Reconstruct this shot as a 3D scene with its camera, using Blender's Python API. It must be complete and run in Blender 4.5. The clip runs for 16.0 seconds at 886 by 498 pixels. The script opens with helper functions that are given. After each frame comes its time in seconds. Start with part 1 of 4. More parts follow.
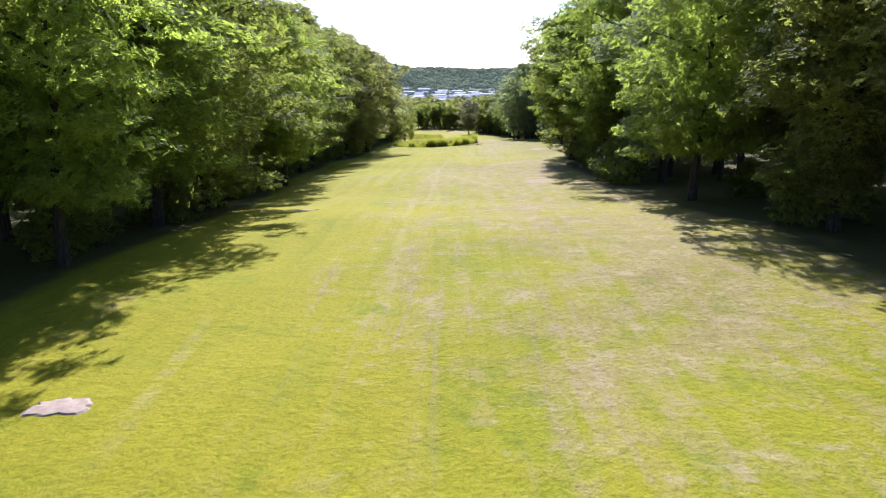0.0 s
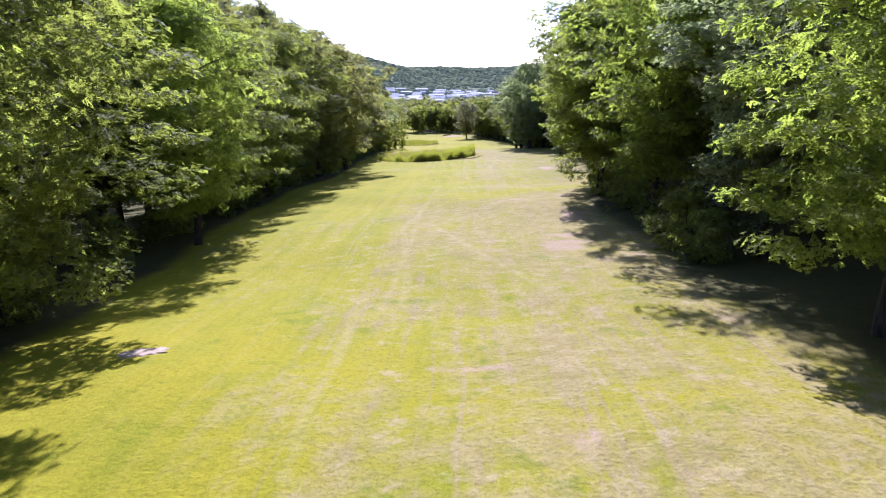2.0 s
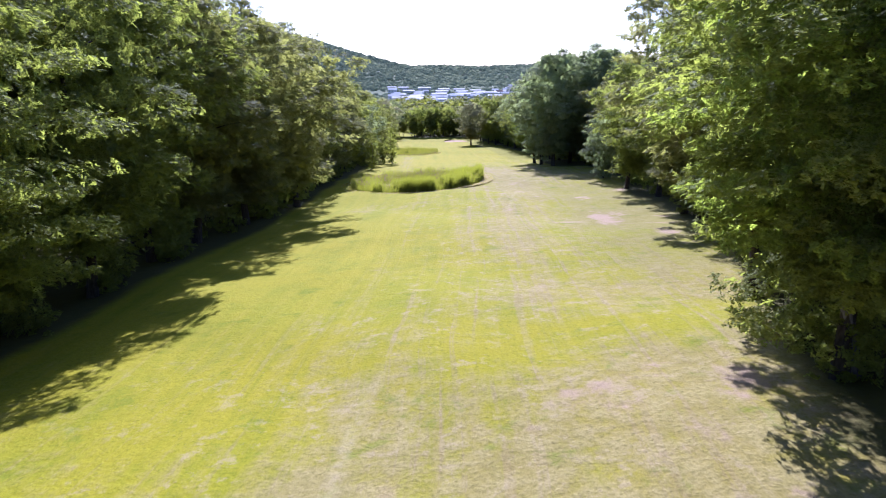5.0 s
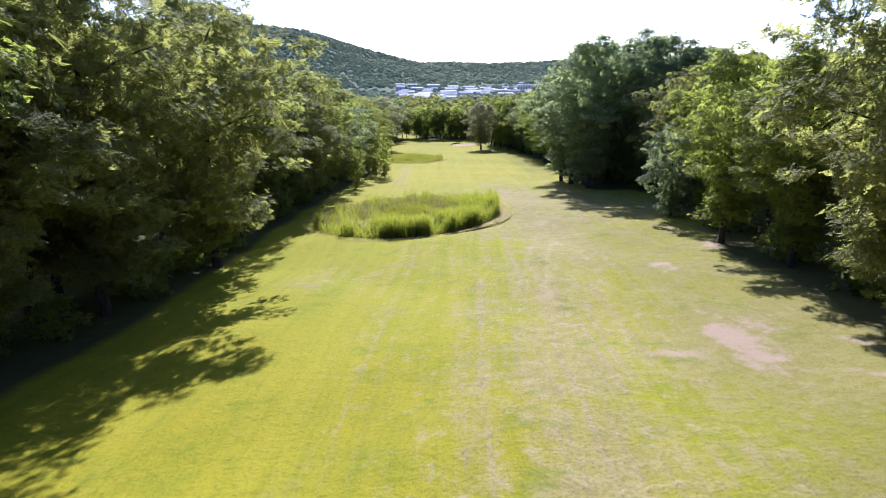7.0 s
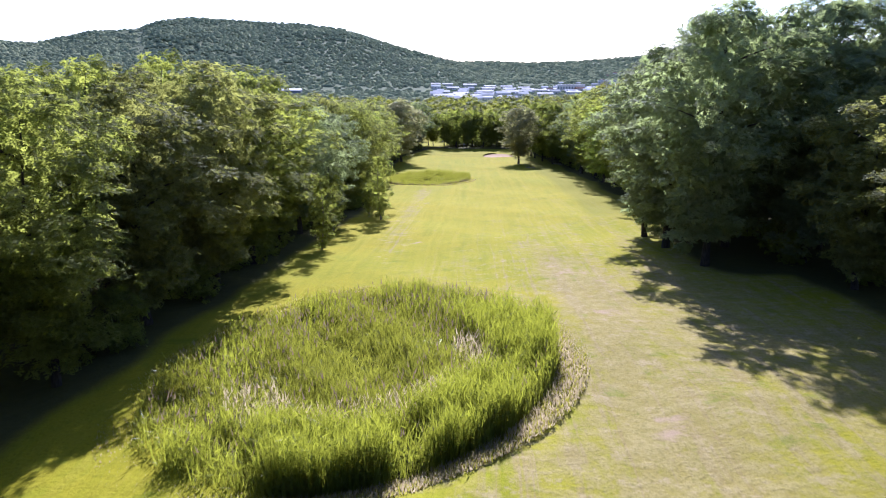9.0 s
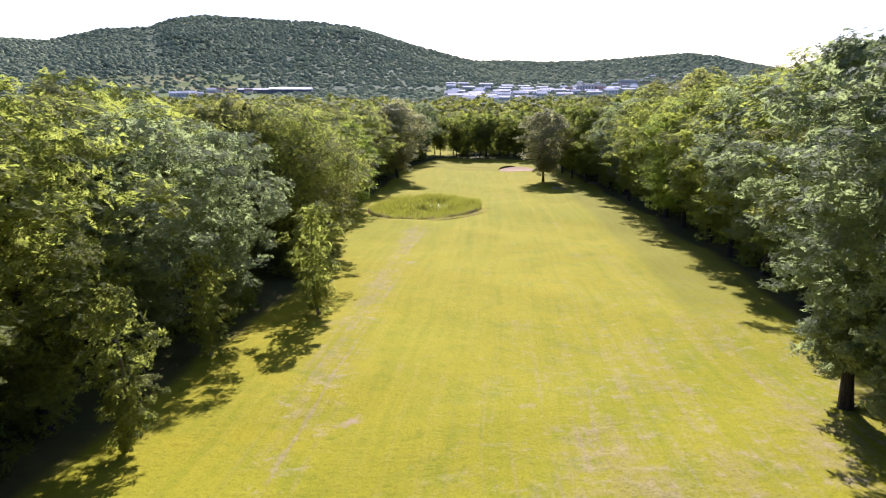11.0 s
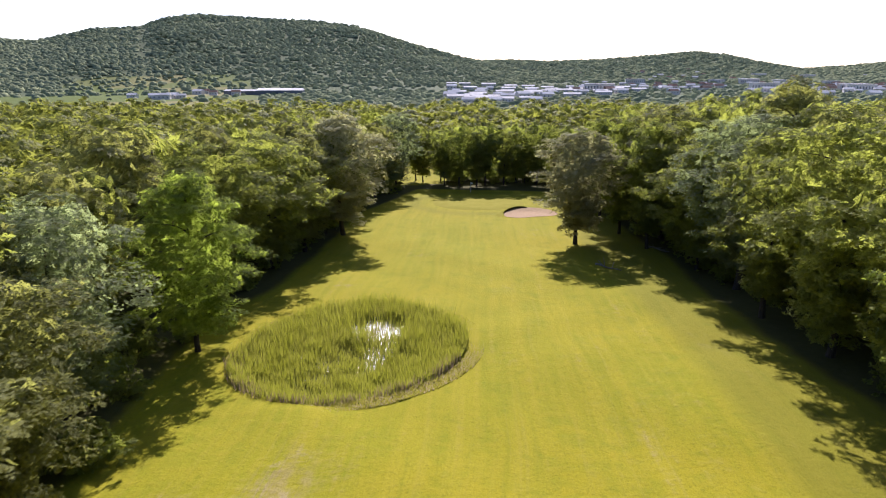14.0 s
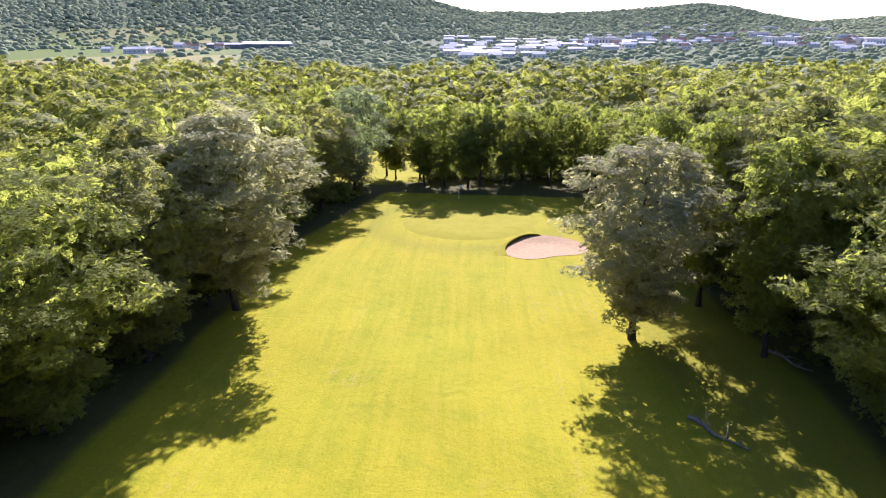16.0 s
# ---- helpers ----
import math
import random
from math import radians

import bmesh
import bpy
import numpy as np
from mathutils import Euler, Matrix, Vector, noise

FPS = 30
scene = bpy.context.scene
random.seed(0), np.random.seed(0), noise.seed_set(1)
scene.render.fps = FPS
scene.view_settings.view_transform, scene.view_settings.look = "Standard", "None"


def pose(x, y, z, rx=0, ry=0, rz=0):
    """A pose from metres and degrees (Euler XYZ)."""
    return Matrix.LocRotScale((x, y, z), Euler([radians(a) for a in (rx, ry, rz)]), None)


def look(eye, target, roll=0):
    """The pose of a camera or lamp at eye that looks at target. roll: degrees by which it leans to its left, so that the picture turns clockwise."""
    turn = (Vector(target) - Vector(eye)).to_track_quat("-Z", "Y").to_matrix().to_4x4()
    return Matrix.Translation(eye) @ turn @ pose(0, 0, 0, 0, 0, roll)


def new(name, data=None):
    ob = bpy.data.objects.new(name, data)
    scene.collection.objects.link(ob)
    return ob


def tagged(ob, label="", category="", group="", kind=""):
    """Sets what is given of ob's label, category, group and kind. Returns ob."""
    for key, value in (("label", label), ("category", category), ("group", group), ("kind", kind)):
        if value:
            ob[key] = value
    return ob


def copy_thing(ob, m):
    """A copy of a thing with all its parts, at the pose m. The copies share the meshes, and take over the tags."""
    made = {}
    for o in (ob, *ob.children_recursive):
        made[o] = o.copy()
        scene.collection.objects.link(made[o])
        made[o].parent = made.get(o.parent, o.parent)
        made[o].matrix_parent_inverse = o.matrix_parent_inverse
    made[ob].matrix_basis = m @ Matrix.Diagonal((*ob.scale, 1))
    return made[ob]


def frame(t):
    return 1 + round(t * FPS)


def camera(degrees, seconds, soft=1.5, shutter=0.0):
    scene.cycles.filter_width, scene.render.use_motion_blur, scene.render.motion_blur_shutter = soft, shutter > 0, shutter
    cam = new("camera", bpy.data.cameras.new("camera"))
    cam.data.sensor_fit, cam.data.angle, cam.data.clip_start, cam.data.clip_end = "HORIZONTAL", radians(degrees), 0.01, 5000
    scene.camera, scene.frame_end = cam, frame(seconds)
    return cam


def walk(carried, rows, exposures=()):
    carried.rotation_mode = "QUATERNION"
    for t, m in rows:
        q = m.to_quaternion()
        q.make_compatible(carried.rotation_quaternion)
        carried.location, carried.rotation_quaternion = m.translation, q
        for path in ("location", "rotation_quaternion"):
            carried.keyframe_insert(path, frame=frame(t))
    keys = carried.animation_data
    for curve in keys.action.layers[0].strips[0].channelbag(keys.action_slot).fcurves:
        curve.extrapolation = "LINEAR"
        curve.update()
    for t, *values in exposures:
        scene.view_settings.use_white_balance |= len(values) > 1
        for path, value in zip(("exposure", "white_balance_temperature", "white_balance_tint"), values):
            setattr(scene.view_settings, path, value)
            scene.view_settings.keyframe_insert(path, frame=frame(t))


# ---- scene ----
DEGREES = 64.0
cam = camera(DEGREES, 16.0, soft=1.1, shutter=0.12)

# seconds, x, y, z, yaw, pitch, roll
PATH = [
    (0.0, 0.00, 0.00, 12.00, 1.53, -13.67, -0.35),
    (0.5, 0.57, 5.23, 12.24, 1.57, -13.72, -0.14),
    (1.0, 0.88, 10.92, 12.44, 1.51, -13.73, -0.03),
    (1.5, 0.94, 16.97, 12.61, 1.45, -13.72, 0.08),
    (2.0, 0.85, 23.21, 12.77, 1.42, -13.73, 0.14),
    (2.5, 0.81, 29.59, 12.88, 1.41, -13.78, 0.07),
    (3.0, 0.82, 36.35, 12.83, 1.44, -13.77, -0.02),
    (3.5, 0.76, 43.33, 12.69, 1.50, -13.79, 0.08),
    (4.0, 0.81, 50.58, 12.50, 1.53, -13.81, 0.26),
    (6.5, 1.01, 88.57, 11.95, 2.21, -13.97, 0.18),
    (7.0, 0.96, 97.22, 11.80, 2.48, -14.05, 0.08),
    (7.5, 0.94, 107.06, 11.68, 2.67, -14.07, 0.03),
    (8.0, 0.86, 118.21, 11.55, 2.94, -14.11, 0.06),
    (8.5, 0.97, 129.96, 11.35, 3.72, -14.18, 0.06),
    (9.0, 1.12, 141.58, 11.24, 5.46, -14.09, -0.02),
    (9.5, 1.12, 152.49, 10.97, 6.14, -14.15, -0.16),
    (10.0, 0.77, 163.45, 10.68, 6.71, -14.15, -0.26),
    (12.5, -2.80, 217.22, 9.44, 6.84, -14.13, -0.08),
    (13.0, -3.47, 228.53, 9.32, 6.94, -14.14, 0.05),
    (13.5, -3.71, 240.15, 9.21, 6.96, -14.16, 0.12),
    (14.0, -3.51, 252.32, 9.30, 7.00, -14.15, 0.05),
    (14.5, -3.30, 264.54, 9.34, 7.00, -14.51, -0.04),
    (15.0, -3.79, 276.67, 9.49, 6.98, -15.32, -0.05),
    (15.5, -4.75, 288.35, 9.58, 7.00, -16.48, -0.01),
    (16.0, -5.82, 300.00, 9.80, 6.93, -17.74, -0.07),
]
walk(cam, [(t, pose(x, y, z, 90 + pitch, roll, yaw)) for t, x, y, z, yaw, pitch, roll in PATH],
     exposures=[(0.0, 1.54, 5400, 25), (2.0, 1.57, 5250, 33), (4.0, 1.59, 5000, 37), (7.0, 1.47, 5200, 26), (10.0, 1.54, 5350, 31), (12.5, 1.09, 6050, 27), (14.5, 1.23, 6000, 26), (15.5, 1.55, 5850, 29), (16.0, 1.86, 5700, 32)])

# ---- daylight: sun ahead of the walk, a little to its left, about 31 degrees high ----
SUN_EL, SUN_AZ = radians(31.0), radians(-4.0)
world = bpy.data.worlds.new("daylight")
scene.world = world
world.use_nodes = True
wn = world.node_tree
sky = wn.nodes.new("ShaderNodeTexSky")
sky.sky_type, sky.sun_disc = "NISHITA", False
sky.sun_elevation, sky.sun_rotation = SUN_EL, SUN_AZ
sky.air_density, sky.dust_density, sky.ozone_density = 0.8, 0.6, 3.0
wn.links.new(sky.outputs[0], wn.nodes["Background"].inputs[0])
wn.nodes["Background"].inputs[1].default_value = 0.075
sun_dir = Vector((math.sin(SUN_AZ) * math.cos(SUN_EL), math.cos(SUN_AZ) * math.cos(SUN_EL), math.sin(SUN_EL)))
sun = new("sun", bpy.data.lights.new("sun", "SUN"))
sun.data.energy, sun.data.angle, sun.data.color = 5.0, radians(0.5), (1.0, 0.95, 0.86)
sun.matrix_world = look(sun_dir * 200, (0, 0, 0))


# ---- materials ----
class Nodes:
    """Short hand for building one node material."""

    def __init__(self, name):
        self.mat = bpy.data.materials.new(name)
        self.mat.use_nodes = True
        self.t = self.mat.node_tree
        self.bsdf = self.t.nodes["Principled BSDF"]
        self.out = self.t.nodes["Material Output"]

    def add(self, kind, **sets):
        n = self.t.nodes.new(kind)
        for key, value in sets.items():
            setattr(n, key, value)
        return n

    def link(self, a, b):
        self.t.links.new(a, b)

    def put(self, sock, value):
        if isinstance(value, bpy.types.NodeSocket):
            self.link(value, sock)
        else:
            sock.default_value = value

    def where(self):
        return self.add("ShaderNodeNewGeometry").outputs["Position"]

    def stretch(self, vec, scale, turn=0.0):
        m = self.add("ShaderNodeMapping")
        self.link(vec, m.inputs[0])
        m.inputs["Scale"].default_value = scale
        m.inputs["Rotation"].default_value = (0, 0, turn)
        return m.outputs[0]

    def warp(self, vec, scale, amount):
        n = self.add("ShaderNodeTexNoise")
        self.link(vec, n.inputs["Vector"])
        n.inputs["Scale"].default_value, n.inputs["Detail"].default_value = scale, 2.0
        m = self.add("ShaderNodeVectorMath", operation="MULTIPLY_ADD")
        self.link(n.outputs["Color"], m.inputs[0])
        m.inputs[1].default_value = (amount, amount, 0)
        self.link(vec, m.inputs[2])
        return m.outputs[0]

    def noise(self, vec, scale, detail=4.0, rough=0.55):
        n = self.add("ShaderNodeTexNoise")
        self.link(vec, n.inputs["Vector"])
        n.inputs["Scale"].default_value, n.inputs["Detail"].default_value, n.inputs["Roughness"].default_value = scale, detail, rough
        return n.outputs["Fac"]

    def ramp(self, fac, lo, hi, a=0.0, b=1.0):
        n = self.add("ShaderNodeMapRange", interpolation_type="SMOOTHSTEP")
        self.link(fac, n.inputs[0])
        for i, v in zip((1, 2, 3, 4), (lo, hi, a, b)):
            n.inputs[i].default_value = v
        return n.outputs[0]

    def mix(self, fac, a, b, blend="MIX"):
        n = self.add("ShaderNodeMix", data_type="RGBA", blend_type=blend)
        self.put(n.inputs[0], fac)
        self.put(n.inputs[6], a if isinstance(a, bpy.types.NodeSocket) else (*a, 1))
        self.put(n.inputs[7], b if isinstance(b, bpy.types.NodeSocket) else (*b, 1))
        return n.outputs[2]

    def math(self, op, a, b):
        n = self.add("ShaderNodeMath", operation=op)
        self.put(n.inputs[0], a)
        self.put(n.inputs[1], b)
        return n.outputs[0]

    def bump(self, height, strength, distance):
        n = self.add("ShaderNodeBump")
        self.link(height, n.inputs["Height"])
        n.inputs["Strength"].default_value, n.inputs["Distance"].default_value = strength, distance
        self.link(n.outputs[0], self.bsdf.inputs["Normal"])
        return n.outputs[0]

    def finish(self, color, rough=0.8, spec=0.3):
        self.put(self.bsdf.inputs["Base Color"], color if isinstance(color, bpy.types.NodeSocket) else (*color, 1))
        self.put(self.bsdf.inputs["Roughness"], rough)
        self.bsdf.inputs["Specular IOR Level"].default_value = spec
        return self.mat


def leaf_material(name, dark, light, through_light, share=0.5, rough=0.7, spec=0.03, cells=False, cell=0.14, size=0.085, cover=0.6, toss=1.1):
    """Foliage: sprays broken into single leaves that each lean their own way; glossy upper side, light shining through."""
    k = Nodes(name)
    tree = k.add("ShaderNodeObjectInfo").outputs["Random"]
    if cells:  # joined woods: one tint to each crown-sized cell
        vor = k.add("ShaderNodeTexVoronoi")
        k.link(k.stretch(k.where(), (1, 1, 0.15)), vor.inputs["Vector"])
        vor.inputs["Scale"].default_value = cell
        pick = k.add("ShaderNodeSeparateColor")
        k.link(vor.outputs["Color"], pick.inputs[0])
        tree = pick.outputs[0]
    spray = k.add("ShaderNodeNewGeometry").outputs["Random Per Island"]
    big = k.noise(k.where(), 0.35 if size else 0.012, 3.0)
    f = k.math("ADD", k.math("MULTIPLY", tree, 0.5), k.math("MULTIPLY", spray, 0.2))
    f = k.math("ADD", f, k.ramp(big, 0.35, 0.7, 0.0, 0.3))
    single = None
    if size:
        single = k.add("ShaderNodeTexVoronoi")
        k.link(k.where(), single.inputs["Vector"])
        single.inputs["Scale"].default_value = 1.0 / size
        tint = k.add("ShaderNodeSeparateColor")
        k.link(single.outputs["Color"], tint.inputs[0])
        f = k.math("ADD", f, k.math("MULTIPLY", k.math("SUBTRACT", tint.outputs[2], 0.5), 0.45))
        away = k.add("ShaderNodeVectorMath", operation="MULTIPLY_ADD")
        k.link(single.outputs["Color"], away.inputs[0])
        away.inputs[1].default_value = (toss, toss, toss)
        away.inputs[2].default_value = (-toss / 2, -toss / 2, -toss / 2)
        tip = k.add("ShaderNodeVectorMath", operation="ADD")
        k.link(away.outputs[0], tip.inputs[0])
        k.link(k.add("ShaderNodeNewGeometry").outputs["Normal"], tip.inputs[1])
        lean = k.add("ShaderNodeVectorMath", operation="NORMALIZE")
        k.link(tip.outputs[0], lean.inputs[0])
        k.link(lean.outputs[0], k.bsdf.inputs["Normal"])
    k.finish(k.mix(f, dark, light), rough, spec)
    tr = k.add("ShaderNodeBsdfTranslucent")
    k.link(k.mix(f, tuple(c * 0.55 for c in through_light), through_light), tr.inputs[0])
    if size:
        k.link(lean.outputs[0], tr.inputs["Normal"])
    m = k.add("ShaderNodeMixShader")
    m.inputs[0].default_value = share
    k.link(k.bsdf.outputs[0], m.inputs[1])
    k.link(tr.outputs[0], m.inputs[2])
    last = m.outputs[0]
    if size:
        cut = k.add("ShaderNodeMixShader")
        k.link(k.ramp(single.outputs["Distance"], cover - 0.03, cover + 0.03), cut.inputs[0])
        k.link(last, cut.inputs[1])
        k.link(k.add("ShaderNodeBsdfTransparent").outputs[0], cut.inputs[2])
        last = cut.outputs[0]
    k.link(last, k.out.inputs[0])
    return k.mat


LEAF_GREEN = leaf_material("leaf_green", (0.086, 0.104, 0.034), (0.178, 0.19, 0.05), (0.46, 0.53, 0.075), 0.53, size=0.075)
LEAF_YELLOW = leaf_material("leaf_yellow_green", (0.105, 0.13, 0.0336), (0.189, 0.215, 0.0504), (0.567, 0.714, 0.084), 0.58, size=0.062)
LEAF_GREY = leaf_material("leaf_grey_green", (0.121, 0.144, 0.0828), (0.236, 0.255, 0.132), (0.483, 0.575, 0.207), 0.52)
LEAF_PALE = leaf_material("leaf_pale_grey", (0.19, 0.188, 0.10), (0.35, 0.34, 0.18), (0.6, 0.58, 0.24), 0.48, size=0.1)
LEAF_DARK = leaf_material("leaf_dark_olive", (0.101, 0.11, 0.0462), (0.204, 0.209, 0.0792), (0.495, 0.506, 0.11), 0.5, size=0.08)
LEAF_OLIVE = leaf_material("leaf_olive", (0.101, 0.113, 0.0382), (0.185, 0.199, 0.0594), (0.498, 0.551, 0.0848), 0.53, size=0.08)
LEAF_WOOD = leaf_material("leaf_woodland", (0.12, 0.135, 0.040), (0.26, 0.265, 0.065), (0.5, 0.53, 0.08), 0.46, 0.65, 0.04, True, size=0.22, cover=0.66, toss=0.4)
# far foliage lightened and blued in its base colour to stand for haze
LEAF_FAR_HAZED = leaf_material("leaf_far_hazed", (0.17, 0.205, 0.13), (0.38, 0.40, 0.22), (0.38, 0.44, 0.25), 0.3, 0.95, 0.0, True, 0.05, size=0.0)


def bark_material(name, a, b):
    k = Nodes(name)
    v = k.stretch(k.where(), (6, 6, 1.2))
    n = k.noise(v, 2.0, 5.0)
    k.bump(n, 0.7, 0.05)
    return k.finish(k.mix(k.ramp(n, 0.3, 0.7), a, b), 0.9, 0.15)


BARK = bark_material("bark", (0.028, 0.023, 0.018), (0.075, 0.06, 0.046))
BARK_PALE = bark_material("bark_pale", (0.11, 0.095, 0.075), (0.26, 0.23, 0.19))


def ground_material():
    """Mown grass with straw-dry wear, mower streaks, woodland floor that also paints shade under the trees, and far
    fields; the kinds come from the mesh's zone colour.
    """
    k = Nodes("ground")
    p = k.where()
    zone = k.add("ShaderNodeVertexColor", layer_name="zone")
    parts = k.add("ShaderNodeSeparateColor")
    k.link(zone.outputs[0], parts.inputs[0])
    wood, dry, field = parts.outputs
    run = k.add("ShaderNodeVertexColor", layer_name="run")  # metres off the middle line, along it, and worn ground
    drawn = k.add("ShaderNodeSeparateColor")
    k.link(run.outputs[0], drawn.inputs[0])
    worn = drawn.outputs[2]
    lie_along = k.add("ShaderNodeCombineXYZ")
    k.link(drawn.outputs[0], lie_along.inputs[0])
    k.link(drawn.outputs[1], lie_along.inputs[1])
    mown = k.warp(lie_along.outputs[0], 0.05, 1.6)
    curved = k.warp(k.warp(p, 0.04, 6.0), 0.3, 0.8)
    blade = k.noise(p, 19.0, 3.0, 0.7)
    fine = k.noise(p, 6.3, 4.0, 0.7)
    tuft = k.noise(curved, 1.3, 5.0, 0.7)
    mottle = k.noise(curved, 0.37, 5.0, 0.65)
    patch = k.noise(curved, 0.11, 5.0, 0.62)
    broad = k.noise(curved, 0.045, 3.0, 0.5)
    streak = k.noise(k.stretch(mown, (1.0, 0.035, 1.0)), 1.3, 5.0, 0.65)
    lane = k.noise(k.stretch(mown, (1.0, 0.03, 1.0)), 0.42, 3.0, 0.6)
    rut = k.noise(k.stretch(mown, (1.0, 0.015, 1.0)), 2.2, 3.0, 0.6)
    grass = k.mix(k.ramp(broad, 0.35, 0.65), (0.242, 0.213, 0.010), (0.205, 0.205, 0.010))
    grass = k.mix(k.ramp(mottle, 0.42, 0.66, 0.0, 0.6), grass, (0.15, 0.172, 0.009))
    grass = k.mix(k.ramp(lane, 0.42, 0.6, 0.0, 0.6), grass, (0.245, 0.222, 0.012))
    grass = k.mix(k.ramp(tuft, 0.42, 0.68, 0.0, 0.6), grass, (0.235, 0.21, 0.014))
    grass = k.mix(k.ramp(fine, 0.48, 0.70, 0.0, 0.6), grass, (0.105, 0.115, 0.008))
    grass = k.mix(k.ramp(streak, 0.46, 0.7, 0.0, 0.35), grass, (0.26, 0.23, 0.02))
    grass = k.mix(k.ramp(streak, 0.3, 0.48, 0.35, 0.0), grass, (0.14, 0.155, 0.008))
    grass = k.mix(k.ramp(rut, 0.54, 0.74, 0.0, 0.2), grass, (0.26, 0.225, 0.035))
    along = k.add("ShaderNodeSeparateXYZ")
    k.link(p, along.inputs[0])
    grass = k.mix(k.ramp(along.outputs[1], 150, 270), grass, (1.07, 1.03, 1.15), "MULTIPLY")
    straw = k.mix(k.ramp(tuft, 0.35, 0.65), (0.215, 0.168, 0.064), (0.275, 0.225, 0.108))
    straw = k.mix(k.ramp(fine, 0.46, 0.68, 0.0, 0.65), straw, (0.115, 0.092, 0.035))
    straw = k.mix(k.ramp(mottle, 0.5, 0.7, 0.0, 0.5), straw, (0.19, 0.155, 0.055))
    uneven = k.math("ADD", k.math("MULTIPLY", patch, 1.3), k.math("MULTIPLY", streak, 0.9))
    uneven = k.math("ADD", uneven, k.math("ADD", k.math("MULTIPLY", mottle, 0.7), k.math("MULTIPLY", lane, 0.6)))
    uneven = k.math("ADD", uneven, k.math("MULTIPLY", k.math("SUBTRACT", tuft, 0.5), 0.9))
    wear = k.math("ADD", dry, k.math("SUBTRACT", uneven, 1.76))
    wear = k.ramp(wear, 0.3, 0.95, 0.0, 0.78)
    wear = k.math("ADD", wear, k.math("MULTIPLY", k.ramp(k.math("ADD", rut, k.math("MULTIPLY", k.math("SUBTRACT", mottle, 0.5), 0.4)), 0.53, 0.70, 0.0, 0.6), k.ramp(dry, 0.1, 0.55)))
    col = k.mix(k.math("MINIMUM", wear, 0.95), grass, straw)
    blotch = k.ramp(k.noise(curved, 0.9, 6.0, 0.75), 0.54, 0.66, 0.0, 0.6)
    col = k.mix(k.math("MULTIPLY", blotch, k.ramp(dry, 0.12, 0.45)), col, (0.30, 0.24, 0.135))
    lush = k.ramp(k.noise(curved, 0.5, 6.0, 0.7), 0.56, 0.68, 0.0, 0.55)
    col = k.mix(k.math("MULTIPLY", lush, k.ramp(along.outputs[1], 190, 240, 1.0, 0.5)), col, (0.115, 0.145, 0.01))
    # pale wheel tracks pressed into the turf, from point to point
    wander = k.add("ShaderNodeSeparateXYZ")
    k.link(k.warp(p, 0.12, 0.9), wander.inputs[0])
    worn_out = k.ramp(k.noise(p, 0.8, 4.0, 0.7), 0.36, 0.56)
    for ax, ay, bx, by in [(-2.3, 88.4, -2.1, 52.5), (-2.8, 71.9, -1.1, 53.7), (-0.9, 76.6, 5.6, 53.9), (-1.9, 90.2, -3.2, 72.5), (6.9, 159.7, 4.5, 142.9), (8.4, 159.5, 6.0, 141.9), (-7.2, 19.7, -6.6, 13.8), (-3.1, 53.2, -2.2, 24.4)]:
        slope = (bx - ax) / (by - ay)
        off = k.math("SUBTRACT", wander.outputs[0], k.math("MULTIPLY_ADD", along.outputs[1], slope))
        off.node.inputs[1].links[0].from_node.inputs[2].default_value = ax - slope * ay
        near = k.ramp(k.math("ABSOLUTE", off, 0.0), 0.05, 0.36, 0.3, 0.0)
        lo, hi = min(ay, by), max(ay, by)
        near = k.math("MULTIPLY", near, k.math("MULTIPLY", k.ramp(along.outputs[1], lo - 4, lo + 3), k.ramp(along.outputs[1], hi - 3, hi + 4, 1.0, 0.0)))
        col = k.mix(k.math("MULTIPLY", near, worn_out), col, (0.31, 0.26, 0.14))
    col = k.mix(k.math("MULTIPLY", run.outputs[1], 0.55), col, (0.135, 0.132, 0.018))  # longer first cut, and the darkening painted along the right side
    spots = k.math("ADD", worn, k.math("MULTIPLY", k.math("SUBTRACT", k.noise(curved, 0.55, 5.0, 0.7), 0.5), 1.6))
    thin = k.math("MULTIPLY", k.ramp(k.noise(curved, 0.3, 5.0, 0.65), 0.56, 0.7, 0.0, 0.8), k.ramp(dry, 0.55, 0.95))
    bare = k.math("ADD", k.math("MULTIPLY", k.ramp(spots, 0.35, 0.75, 0.0, 0.9), k.ramp(worn, 0.05, 0.25)), thin)
    col = k.mix(k.math("MINIMUM", bare, 0.92), col, (0.29, 0.21, 0.145))
    col = k.mix(k.ramp(blade, 0.48, 0.72, 0.0, 0.36), col, (0.075, 0.08, 0.008))
    col = k.mix(k.ramp(blade, 0.25, 0.45, 0.25, 0.0), col, (0.28, 0.25, 0.03))
    # dark leaf litter, its colour also deepening the shade under the edge trees
    litter_and_shade = k.mix(tuft, (0.05, 0.045, 0.018), (0.10, 0.095, 0.03))
    col = k.mix(k.ramp(k.math("ADD", wood, k.math("MULTIPLY", k.math("SUBTRACT", patch, 0.5), 0.6)), 0.35, 0.7), col, litter_and_shade)
    plots = k.add("ShaderNodeTexVoronoi")
    k.link(k.stretch(p, (0.00605, 0.0033, 0), radians(18)), plots.inputs["Vector"])
    plots.inputs["Scale"].default_value = 1.0
    sep = k.add("ShaderNodeSeparateColor")
    k.link(plots.outputs["Color"], sep.inputs[0])
    crop = k.mix(k.ramp(sep.outputs[0], 0.45, 0.7), (0.0945, 0.122, 0.0324), (0.18, 0.167, 0.0675))
